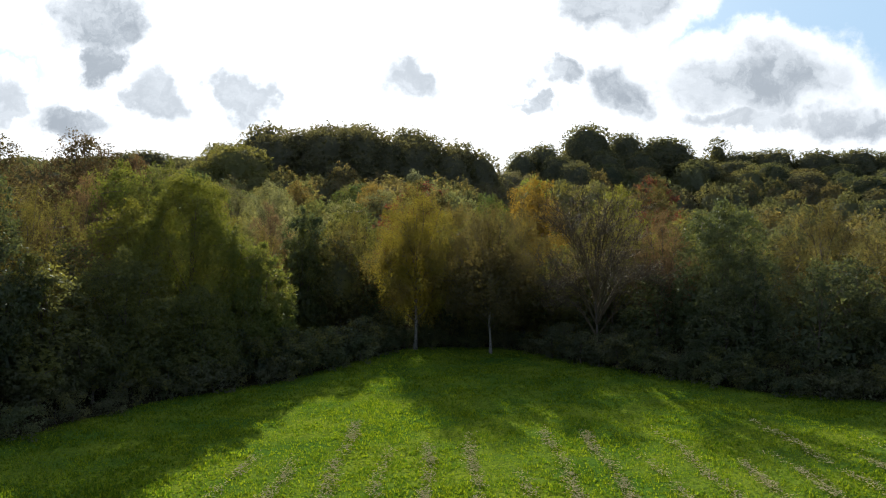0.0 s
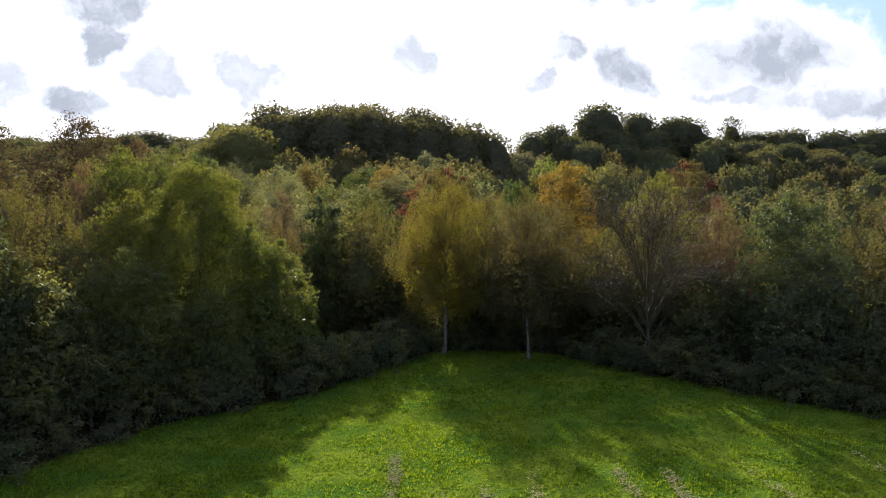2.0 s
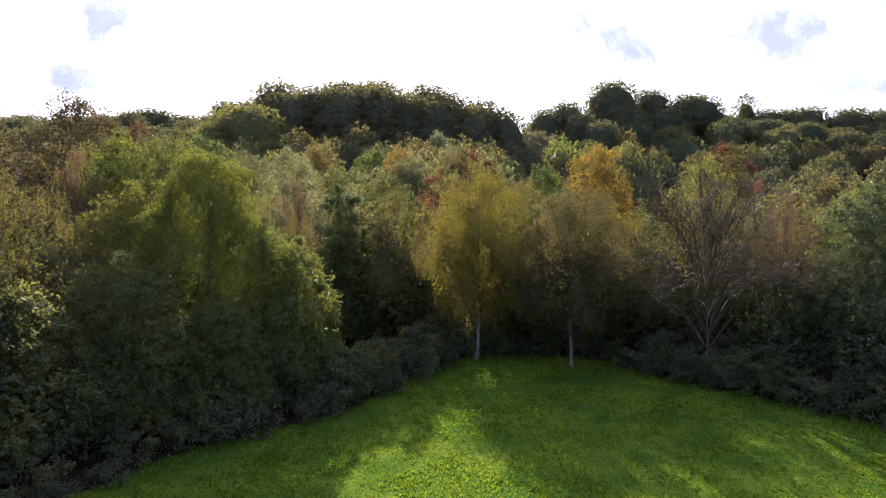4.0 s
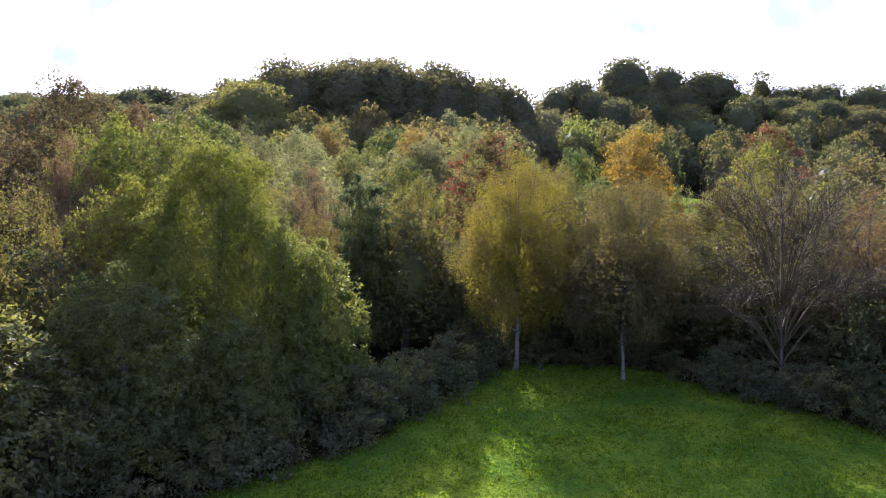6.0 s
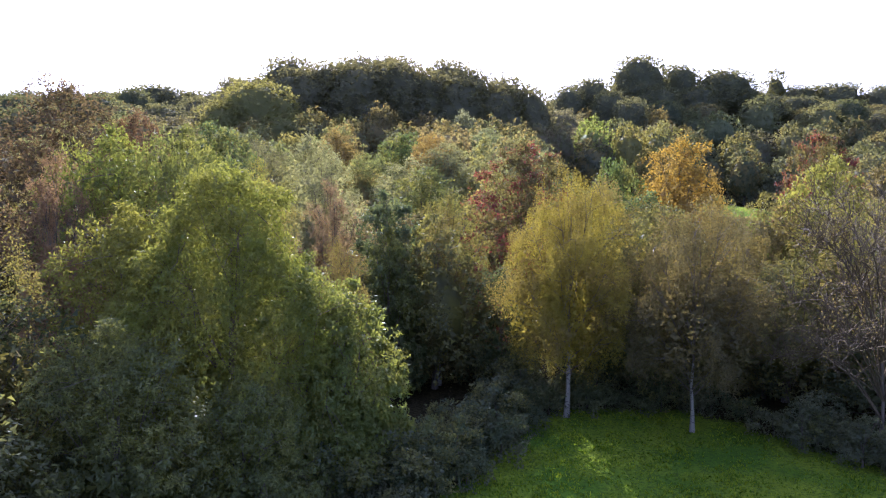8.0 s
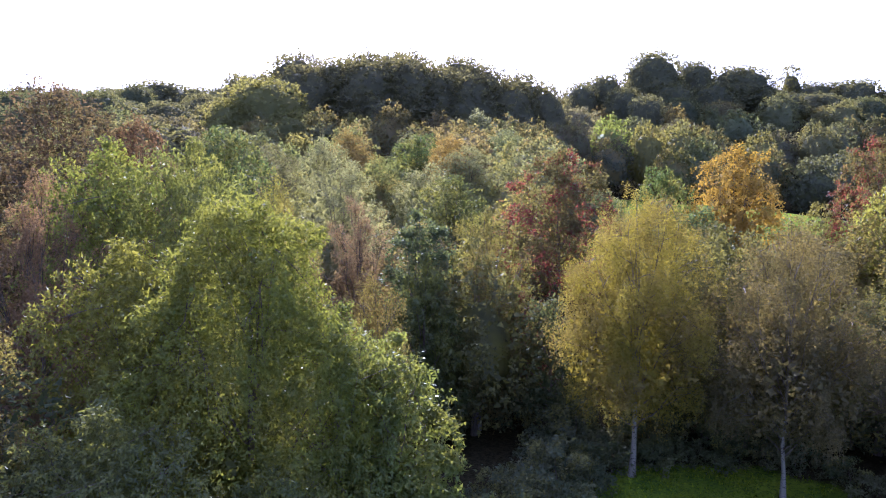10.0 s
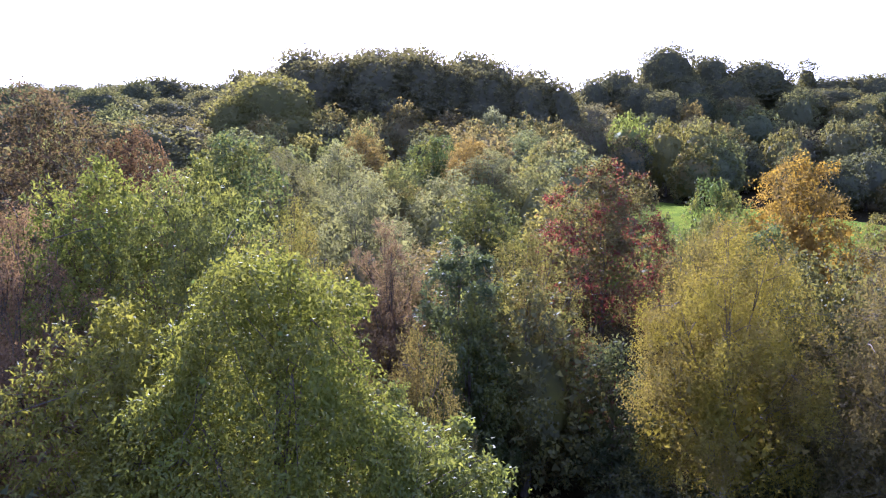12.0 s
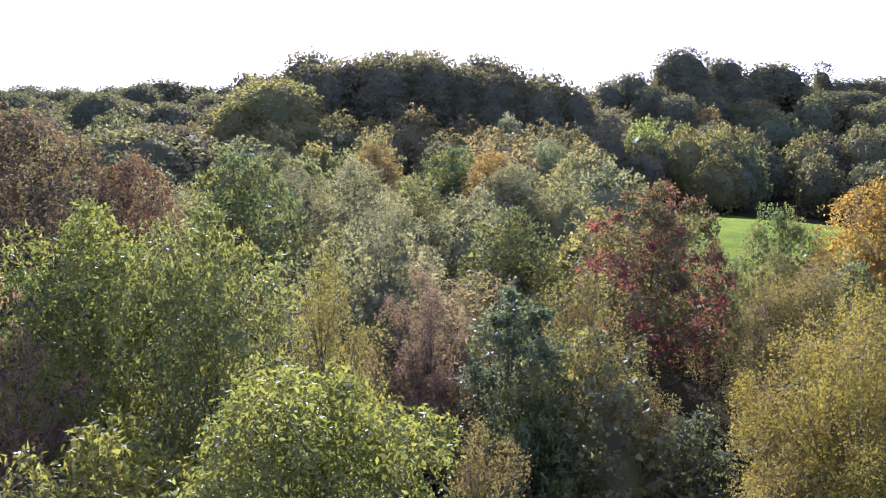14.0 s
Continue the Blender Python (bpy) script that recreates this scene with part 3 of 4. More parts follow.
bare = bare_tree("bare_tree", "half-bare tree with pale arching twigs and few olive leaves", 11.6, 56.2, 13.7, 5.2, 21, 38)

# more trees along the edge, and the second row behind it
OLIVE, YOLIVE, BROWN, PALE = (0.100, 0.095, 0.028), (0.128, 0.110, 0.030), (0.165, 0.110, 0.060), (0.185, 0.188, 0.092)
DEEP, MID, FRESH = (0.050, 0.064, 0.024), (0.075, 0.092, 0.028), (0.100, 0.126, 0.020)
again(pink_brown, "thin brownish birch at the meadow edge", 17.2, 58.0, 40, 0.85, BROWN, top=11.4, own_height=H_PNK)
again(birch_low, "yellow-olive birch with hanging foliage", 31.0, 60.0, 80, 1.5, (0.085, 0.080, 0.026), top=12.0, own_height=H_BLOW)
again(birch_low, "yellow-olive birch with hanging foliage", 38.5, 62.0, 200, 1.5, (0.085, 0.080, 0.026), top=12.4, own_height=H_BLOW)
again(dark_right, "dark green broadleaf tree at the meadow edge", -25.0, 38.0, 100, 1.05, DEEP, top=12.8, own_height=H_DRK)
again(dark_right, "dark olive broadleaf tree at the meadow edge", -29.5, 43.0, 210, 1.05, OLIVE, top=12.0, own_height=H_DRK)
again(olive_left, "green sycamore with drooping leaves down to the ground", -19.4, 45.2, 15, 0.85, (0.088, 0.102, 0.034), top=8.4, own_height=H_OLV)
again(young_sycamore, "dark rounded sycamore at the meadow edge", -22.0, 40.2, 115, 1.25, (0.085, 0.092, 0.036), top=7.8, own_height=H_YSYC)
again(pink_brown, "thin birch with dry brown leaves", -27.6, 57.6, 130, 0.9, (0.17, 0.11, 0.06), top=14.1, own_height=H_PNK)
again(olive_left, "large green broadleaf tree with a rounded top", -27.3, 63.2, 20, 1.3, FRESH, top=15.4, own_height=H_OLV)
again(olive_left, "large olive green broadleaf tree with a rounded top", -22.9, 61.5, 75, 1.05, (0.100, 0.118, 0.028), top=15.3, own_height=H_OLV)
again(birch_low, "slim birch with yellowing leaves", -19.7, 65.0, 160, 0.85, (0.170, 0.165, 0.030), top=13.6, own_height=H_BLOW)
again(olive_left, "bright green sycamore joined to a taller one", -14.4, 51.0, 140, 0.85, (0.100, 0.126, 0.026), top=9.9, own_height=H_OLV)
again(birch_low, "small birch with yellow-olive leaves", -14.2, 58.6, 260, 0.72, YOLIVE, top=9.8, own_height=H_BLOW)
again(young_sycamore, "dark glossy sycamore sapling", -20.0, 57.0, 20, 0.8, DEEP, top=9.0, own_height=H_YSYC)
again(young_sycamore, "dark glossy sycamore sapling", -12.2, 64.5, 190, 0.9, MID, top=9.8, own_height=H_YSYC)
again(birch_low, "olive birch with hanging foliage", -8.8, 73.8, 45, 1.25, (0.140, 0.138, 0.030), top=11.8, own_height=H_BLOW)
again(birch_olive, "olive birch with a thin rounded crown", 1.0, 73.0, 95, 1.05, YOLIVE, top=12.6, own_height=own(birch_olive))
again(birch_low, "olive birch with hanging foliage", 7.3, 67.0, 145, 1.2, YOLIVE, top=11.6, own_height=H_BLOW)
again(birch_low, "olive birch with hanging foliage", 14.5, 66.0, 245, 1.4, (0.140, 0.140, 0.030), top=12.0, own_height=H_BLOW)
again(olive_left, "dark green broadleaf tree behind the edge", 24.0, 62.0, 285, 1.0, MID, top=12.0, own_height=H_OLV)

# second and third rows, seen from above later on
MIDTREE = dict(single=True, loose=0.4, wide=0.7, size=0.20, clump=14, jitter=0.16, count=16000, lumpy=0.9, lobes=26, sub=5, shell=0.35, split=False, twigs=40, droop=0.4, inner=0.28, fill=1500, fill_size=0.40, fill_reach=0.85, core=0.42)
oak = tree("oak_tree", "large oak with brownish green leaves", -35.2, 73.4, 20.0, 6.2, (0.074, 0.060, 0.028), leaf=BROWN_LEAF, seed=30, shape="dome", low=2.0, **{**MIDTREE, "count": 34000, "lobes": 40, "shell": 0.5})
red = tree("maple_tree", "maple with dark red leaves over green ones", -2.6, 85.5, 16.5, 5.7, (0.140, 0.038, 0.034), leaf=RED_LEAF, seed=31, shape="dome", low=3.0, **{**MIDTREE, "count": 24000, "lobes": 30, "lumpy": 0.75, "shell": 0.15, "fill": 1200, "fill_top": 0.8, "core": 0.0})
orange = tree("maple_tree", "rounded tree with bright orange-yellow leaves", 10.3, 84.0, 16.7, 4.2, (0.255, 0.165, 0.020), leaf=AUTUMN_LEAF, seed=32, shape="dome", low=3.0, **{**MIDTREE, "count": 24000, "size": 0.17, "shell": 0.4, "uneven": 0.05})
willow = tree("willow_tree", "pale grey-green willow with a soft rounded crown", -19.3, 83.5, 15.8, 4.0, PALE, leaf=DULL_LEAF, seed=33, shape="oval", low=1.0, **{**MIDTREE, "hang": 0.6, "wide": 0.5, "count": 20000, "size": 0.17})
round_green = tree("broadleaf_tree", "rounded green broadleaf tree", -11.3, 93.0, 14.4, 4.2, MID, leaf=GREEN_LEAF, seed=34, shape="dome", low=0.8, **MIDTREE)
H_OAK, H_RED, H_ORA, H_WIL, H_RND = own(oak), own(red), own(orange), own(willow), own(round_green)
again(oak, "tall oak with brownish green leaves", -43.8, 71.0, 110, 1.0, (0.074, 0.064, 0.028), top=19.2, own_height=H_OAK)
again(oak, "oak with rusty brown leaves", -30.8, 73.8, 230, 0.6, (0.092, 0.056, 0.028), top=17.4, own_height=H_OAK)
again(round_green, "rounded dark green tree behind oaks", -30.5, 91.0, 60, 1.25, (0.060, 0.088, 0.030), top=18.0, own_height=H_RND)
again(willow, "pale willow on the slope", -24.5, 105.0, 70, 1.1, PALE, top=17.9, own_height=H_WIL)
again(willow, "grey-brown willow on the slope", -29.5, 104.0, 170, 1.0, (0.120, 0.115, 0.065), top=17.1, own_height=H_WIL)
again(round_green, "round green bush by the far lawn", 5.7, 86.5, 120, 0.75, (0.070, 0.105, 0.030), top=14.6, own_height=H_RND)
again(round_green, "bluish green bush among birches", 6.0, 79.0, 220, 0.8, (0.075, 0.105, 0.040), top=12.0, own_height=H_RND)
again(round_green, "olive bush before the far lawn", 3.6, 81.5, 30, 0.6, (0.110, 0.112, 0.038), top=12.4, own_height=H_RND)
again(red, "dark red maple among green trees", 27.0, 95.0, 150, 0.8, (0.150, 0.044, 0.034), top=17.6, own_height=H_RED)
# the sunlit look is put into a brighter, yellower leaf colour
again(round_green, "sunlit yellow-green tree behind a half-bare one", 17.4, 74.0, 200, 0.9, (0.155, 0.160, 0.030), top=14.4, own_height=H_RND)
again(red, "small crimson shrub between birches", -6.9, 70.5, 250, 0.42, (0.135, 0.040, 0.034), top=7.6, own_height=H_RED)
again(willow, "pale grey-green willow on the slope", -9.6, 116.0, 20, 1.2, PALE, top=17.6, own_height=H_WIL)
again(orange, "tree with dull orange leaves", -11.5, 122.0, 80, 0.9, (0.230, 0.160, 0.040), top=19.0, own_height=H_ORA)
again(willow, "tall pale sage green willow", -3.0, 141.0, 200, 1.3, (0.140, 0.165, 0.085), top=21.0, own_height=H_WIL)
again(round_green, "round green tree on the slope", -16.2, 132.0, 310, 1.1, (0.075, 0.110, 0.034), top=19.8, own_height=H_RND)
again(orange, "tree with orange-brown top", -26.0, 133.0, 140, 0.95, (0.170, 0.130, 0.040), top=20.3, own_height=H_ORA)
again(round_green, "grey-green tree on the slope", -35.0, 118.0, 240, 1.2, (0.080, 0.095, 0.045), top=19.0, own_height=H_RND)
TAKEN = [(o.matrix_basis.translation.x, o.matrix_basis.translation.y) for o in scene.objects if o.parent is None and o.type == "EMPTY"]

# ---------------------------------------------------------------- wooded knoll, ridges and slopes beyond
FARTREE = dict(single=True, loose=0.28, wide=0.95, size=0.41, clump=9, jitter=0.20, count=2900, lobes=18, sub=4, lumpy=0.95, split=False, limbs=False, twigs=0, droop=0.25, shell=0.58, inner=0.1, fill=800, fill_size=0.60, fill_reach=0.94, core=0.68, uneven=0.08, trunk=0.3, group="trees of the far wood")
# far beech colours here and below are paler and bluer, standing in for haze
KNOLL = (0.122, 0.116, 0.058)
beech = tree("beech_tree", "large domed beech on the wooded knoll", -33.4, 212.0, 44.8, 8.2, KNOLL, leaf=BEECH_LEAF, seed=50, shape="broad", low=0.5, **{**FARTREE, "count": 9500, "lobes": 24, "shell": 0.75, "size": 0.42, "uneven": 0.06, "fill": 2400, "fill_size": 0.62, "fill_reach": 0.96, "core": 0.80})
far_round = tree("broadleaf_tree", "rounded dark green tree on the far slope", 40.0, 192.0, float(height(40, 192)) + 12.5, 6.2, (0.095, 0.108, 0.050), leaf=DULL_LEAF, seed=51, shape="dome", low=0.5, **FARTREE)
far_tall = tree("broadleaf_tree", "tall rounded tree on the far slope", 34.0, 184.0, float(height(34, 184)) + 12.5, 5.2, (0.095, 0.100, 0.030), leaf=AUTUMN_LEAF, seed=52, shape="oval", low=0.3, **FARTREE)
far_willow = tree("willow_tree", "small pale round willow below the knoll", -7.0, 178.0, float(height(-7, 178)) + 10.5, 4.6, (0.140, 0.150, 0.085), leaf=DULL_LEAF, seed=53, shape="oval", low=0.3, **FARTREE)
H_BEE, H_FRD, H_FTL, H_FWL = own(beech), own(far_round), own(far_tall), own(far_willow)
SPAN = 6.4      # half the width of the model beech
for i, (x, y, top, wide) in enumerate((
        (-50.5, 214, 44.0, 7.4), (-24.4, 216, 44.7, 7.6), (-10.1, 222, 44.5, 6.5), (-45.7, 203, 39.3, 8.2), (-39.3, 207, 41.5, 7.1), (-16.7, 207, 39.8, 7.1), (-5.9, 214, 41.2, 6.8), (4.2, 218, 39.6, 6.9),
        (10.5, 214, 36.2, 5.6), (-71.3, 235, 42.1, 4.6), (-31.0, 203, 40.6, 8.6), (-24.0, 205, 41.4, 8.0), (-8.0, 207, 37.6, 7.2), (1.5, 210, 36.6, 6.8), (-62, 222, 40.0, 6.5), (-60, 205, 35.5, 6.5))):
    again(beech, "large domed beech on the wooded knoll", x, y, 47 * i, wide / SPAN, KNOLL, top=top, own_height=H_BEE)
for i, (x, y, top, wide) in enumerate(((-50.6, 182, 33.9, 7.8), (-44.3, 178, 27.0, 6.0), (-56.0, 177, 29.0, 5.6))):
    # sunlight painted as a leaf colour brighter and yellower than KNOLL
    again(beech, "sunlit yellow-green beech at the foot of the knoll", x, y, 20 + 77 * i, wide / SPAN, (0.170, 0.165, 0.050), top=top, own_height=H_BEE)
for i, (x, y, top, wide) in enumerate((
        (55.5, 286, 56.1, 8.4), (71.2, 292, 54.0, 6.5), (86.2, 290, 51.8, 10.0), (133.5, 334, 51.7, 9.9), (146.0, 330, 52.5, 9.8), (37.2, 275, 47.1, 6.3), (28.9, 270, 44.0, 5.3), (40.4, 262, 41.4, 5.2),
        (59.4, 275, 44.5, 6.3), (74.4, 280, 45.1, 6.6), (44.8, 250, 37.7, 5.0), (162, 322, 51.0, 9.0), (177, 318, 51.0, 9.0), (192, 316, 50.0, 9.0), (112, 330, 48.5, 8.0), (100, 305, 46.0, 8.0), (96, 280, 42.0, 7.5), (118, 300, 44.0, 8.0))):
    again(beech, "large dark beech on the ridge", x, y, 61 * i, wide / SPAN, (0.112, 0.114, 0.058), top=top, own_height=H_BEE)
for i, (x, y, top, wide) in enumerate((
        (-173.5, 310, 47.3, 8.0), (-153.5, 300, 44.6, 7.5), (-139.5, 305, 46.3, 8.0), (-114.9, 290, 46.7, 9.6), (-106.8, 300, 46.0, 6.6), (-93.5, 290, 44.9, 6.2), (-105.5, 235, 34.9, 8.4), (-131.4, 240, 36.1, 6.6),
        (-85.8, 220, 33.0, 6.5), (-82.6, 240, 37.0, 6.5), (-126, 290, 44.0, 7.5), (-163, 295, 43.5, 7.5), (-190, 305, 45.0, 8.0))):
    again(beech, "large dark beech on the ridge", x, y, 61 * i + 18, wide / SPAN, (0.112, 0.114, 0.058), top=top, own_height=H_BEE)
for x, y, top, wide, tint, label in (
        (85.5, 256, 39.0, 6.8, (0.120, 0.122, 0.055), "broad olive tree high on the far slope"), (107.1, 260, 37.7, 6.8, (0.125, 0.120, 0.050), "broad olive tree high on the far slope"),
        (68.0, 240, 32.9, 6.9, (0.100, 0.115, 0.052), "rounded green tree on the far slope"), (78.2, 215, 27.5, 6.2, (0.125, 0.115, 0.045), "rounded olive tree on the far slope"),
        (40.2, 200, 26.6, 6.4, (0.165, 0.155, 0.045), "yellowing tree on the far slope"), (32.3, 198, 26.5, 5.4, (0.165, 0.150, 0.040), "yellowing tree on the far slope"),
        (43.5, 195, 22.8, 5.0, (0.110, 0.125, 0.045), "rounded green tree behind the far lawn"), (24.6, 202, 28.0, 6.2, (0.185, 0.225, 0.045), "lime green rounded tree on the far slope"),
        (16.8, 200, 26.7, 5.2, (0.130, 0.112, 0.062), "brownish rounded tree below the ridge"), (11.2, 195, 25.8, 5.0, (0.125, 0.105, 0.062), "brownish rounded tree below the ridge"),
        (61.4, 208, 24.9, 5.4, (0.140, 0.125, 0.036), "olive tree with a pointed top by the far lawn"), (-112.6, 225, 32.8, 6.0, (0.125, 0.115, 0.045), "rounded olive tree on the ridge")):
    again(far_round, label, x, y, x * 31, wide / 6.2, tint, top=top, own_height=H_FRD)
again(far_willow, "pale round willow before the dark knoll", -6.6, 174.0, 10, 0.62, (0.170, 0.180, 0.110), top=26.8, own_height=H_FWL)
again(far_willow, "dull brownish tree before the dark knoll", -25.0, 178.0, 60, 1.0, (0.085, 0.085, 0.055), top=28.6, own_height=H_FWL)
tree("broadleaf_tree", "lone tree with an umbrella crown on the skyline", 125.0, 338.0, 59.7, 7.0, (0.100, 0.100, 0.055), leaf=GREEN_LEAF, seed=54, shape="dome", low=8.5, **{**FARTREE, "limbs": True, "count": 3200, "core": 0.5})
TAKEN += [(o.matrix_basis.translation.x, o.matrix_basis.translation.y) for o in scene.objects if o.parent is None and o.type == "EMPTY" and o.matrix_basis.translation.y > 160]

WOOD = random.Random(11)
TINTS = [(0.080, 0.092, 0.042), (0.092, 0.102, 0.045), (0.110, 0.110, 0.045), (0.124, 0.108, 0.045), (0.102, 0.092, 0.052), (0.085, 0.090, 0.050), (0.138, 0.115, 0.043)]
SOFT = [(0.158, 0.164, 0.072), (0.182, 0.164, 0.050), (0.132, 0.145, 0.056), (0.178, 0.142, 0.060), (0.116, 0.132, 0.042), (0.160, 0.174, 0.078)]
NEARER = dict(single=True, loose=0.32, wide=0.8, size=0.24, clump=11, jitter=0.17, count=6500, lobes=24, sub=5, lumpy=0.9, split=False, limbs=False, twigs=0, droop=0.4, shell=0.40, inner=0.15, fill=1000, fill_size=0.45, fill_reach=0.88, core=0.48, trunk=0.2)
mid_round = tree("broadleaf_tree", "rounded green tree of the middle wood", -38.0, 84.0, float(height(-38, 84)) + 13.0, 5.2, MID, leaf=GREEN_LEAF, seed=60, shape="dome", low=0.5, **NEARER)
mid_birch = tree("birch_tree", "olive birch of the middle wood", 15.0, 74.0, float(height(15, 74)) + 11.5, 3.8, YOLIVE, leaf=AUTUMN_LEAF, seed=61, shape="oval", low=0.5, **{**NEARER, "hang": 0.8, "size": 0.19, "count": 8000})
mid_willow = tree("willow_tree", "pale willow of the middle wood", -14.0, 105.0, float(height(-14, 105)) + 12.0, 4.6, PALE, leaf=DULL_LEAF, seed=62, shape="oval", low=0.5, **{**NEARER, "hang": 0.6, "wide": 0.6, "count": 8000})
# trees added to keep the sun off the lower crowns in front
for x, y, h, turn, wide in ((-0.2, 66.2, 11.6, 130, 0.62), (4.6, 65.4, 11.4, 250, 0.62), (5.0, 70.8, 11.4, 220, 0.8), (-9.6, 66.6, 11.0, 310, 0.8), (10.8, 64.4, 8.6, 80, 0.8), (19.6, 63.5, 10.8, 170, 0.8), (2.9, 66.8, 11.2, 100, 0.8)):
    again(mid_round, "dark olive broadleaf tree added close behind the birches for shade", x, y, turn, wide, (0.080, 0.082, 0.030), top=h, own_height=own(mid_round))
    TAKEN.append((x, y))
for x, y, h, turn in ((4.6, 96.0, 11.4, 0), (8.6, 97.5, 11.0, 60), (13.4, 98.0, 11.3, 140), (18.2, 97.0, 11.0, 200), (22.6, 96.5, 11.4, 270), (27.6, 97.0, 11.2, 320)):
    again(mid_round, "olive green tree before the far lawn", x, y, turn, 0.62, WOOD.choice(((0.105, 0.112, 0.040), (0.085, 0.105, 0.044), (0.125, 0.118, 0.040))), top=h + 0.5, own_height=own(mid_round))
    TAKEN.append((x, y))
TAKEN += [(-38, 84), (15, 74), (-14, 105)]
SORTS = [(far_round, H_FRD, "rounded green tree of the far wood", 12.5), (far_tall, H_FTL, "tall olive tree of the far wood", 12.0), (far_willow, H_FWL, "pale willow of the far wood", 10.5), (beech, H_BEE, "domed beech of the far wood", 15.0),
         (mid_round, own(mid_round), "rounded green tree of the middle wood", 12.5), (mid_birch, own(mid_birch), "olive birch of the middle wood", 11.5), (mid_willow, own(mid_willow), "pale willow of the middle wood", 11.5)]


def free(x, y, gap):
    return all((x - a) ** 2 + (y - b) ** 2 > gap * gap for a, b in TAKEN)


def scatter(count, x0, x1, y0, y1, gap, picks, tints, tall=1.0, tries=40):
    """Fill a stretch of wood with trees, leaving the lawn and the meadow open."""
    for _ in range(count):
        for _ in range(tries):
            x, y = WOOD.uniform(x0, x1), WOOD.uniform(y0, y1)
            if abs(x) < 0.66 * y + 12 and not in_lawn(x, y) and y > float(edge(x)) + 4 and free(x, y, gap):
                break
        else:
            return
        TAKEN.append((x, y))
        model, h, label, want = SORTS[WOOD.choice(picks)]
        s = WOOD.uniform(0.82, 1.15)
        again(model, label, x, y, WOOD.uniform(0, 360), s, WOOD.choice(tints), top=float(height(x, y)) + want * tall * WOOD.uniform(0.85, 1.12), own_height=h)


scatter(10, -60, -10, 62, 80, 6.5, (4, 5), TINTS[:4], 0.85)
scatter(20, -60, 4, 82, 118, 6.5, (4, 5, 6, 6), SOFT, 0.95)
scatter(22, -75, 12, 118, 152, 6.5, (0, 1, 2, 2), SOFT, 0.95)
scatter(16, 12, 56, 66, 100, 7.0, (4, 5, 5), TINTS, 0.85)
scatter(30, -70, 15, 150, 182, 7.0, (0, 1, 1, 2), TINTS + SOFT[:3], 0.95)
scatter(8, -65, 20, 214, 250, 9.5, (3,), [KNOLL, (0.160, 0.150, 0.090)], 1.0)
scatter(34, 14, 120, 184, 250, 8.0, (0, 1, 1, 2), TINTS, 1.0)
scatter(26, 20, 170, 250, 335, 11.0, (3, 3, 0), [KNOLL, TINTS[0], TINTS[3]], 0.68)
scatter(20, 62, 120, 95, 190, 9.0, (0, 1), TINTS, 0.95)
scatter(20, 95, 215, 190, 340, 9.5, (3, 0, 1), [KNOLL, TINTS[0], TINTS[3], TINTS[5]], 0.85)
scatter(22, -190, -60, 150, 300, 12.0, (3, 0, 0), [KNOLL, TINTS[0], TINTS[1], TINTS[5]], 0.95)
scatter(16, -200, -70, 285, 335, 9.0, (3, 0), [KNOLL, TINTS[0], TINTS[5]], 0.8)
scatter(22, -110, -45, 80, 150, 8.0, (0, 1, 3), TINTS, 0.8)

# ---------------------------------------------------------------- undergrowth along the edge
SHRUB = dict(single=True, wide=0.7, size=0.15, clump=10, jitter=0.10, count=1500, lobes=9, sub=4, split=False, limbs=False, twigs=0, droop=0.4, shell=0.2, low=0.1, lumpy=1.0, inner=0.3, trunk=0.03, category="shrub", group="undergrowth at the meadow edge")
bramble = tree("shrub", "dull green bramble at the meadow edge", -10.2, 51.0, 1.9, 1.4, (0.070, 0.085, 0.035), leaf=DULL_LEAF, seed=70, **SHRUB)
hazel = tree("shrub", "upright hazel bush with pale leaf tips at the meadow edge", -9.6, 53.0, 3.2, 1.3, (0.095, 0.115, 0.045), leaf=GREEN_LEAF, seed=71, shape="oval", **SHRUB)
# the thicket's dark leaf colour stands in for shade behind the edge
thicket = tree("thicket_tree", "leafy undergrowth tree behind the edge, shade put into its leaf colour", -5.5, 66.5, 8.2, 2.8, DEEP, leaf=DULL_LEAF, seed=72, shape="dome", low=0.2, single=True, wide=0.7, size=0.18, clump=12, jitter=0.14, count=4800, lobes=16, sub=4, split=False, twigs=10, shell=0.35, fill=300, fill_size=0.4, fill_reach=0.75, trunk=0.1, group="undergrowth at the meadow edge")
H_THI = own(thicket)
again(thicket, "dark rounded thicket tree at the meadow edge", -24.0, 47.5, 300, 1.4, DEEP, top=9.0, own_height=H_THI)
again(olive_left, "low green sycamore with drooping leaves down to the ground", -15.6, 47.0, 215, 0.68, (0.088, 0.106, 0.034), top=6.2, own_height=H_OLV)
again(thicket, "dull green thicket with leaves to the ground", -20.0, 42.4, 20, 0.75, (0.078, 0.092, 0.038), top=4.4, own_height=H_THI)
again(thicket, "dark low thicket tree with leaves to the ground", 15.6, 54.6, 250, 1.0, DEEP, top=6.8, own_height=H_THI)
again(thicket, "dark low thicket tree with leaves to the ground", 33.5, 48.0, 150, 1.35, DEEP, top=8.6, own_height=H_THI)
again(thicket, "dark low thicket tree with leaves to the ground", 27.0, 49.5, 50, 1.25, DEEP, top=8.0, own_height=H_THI)
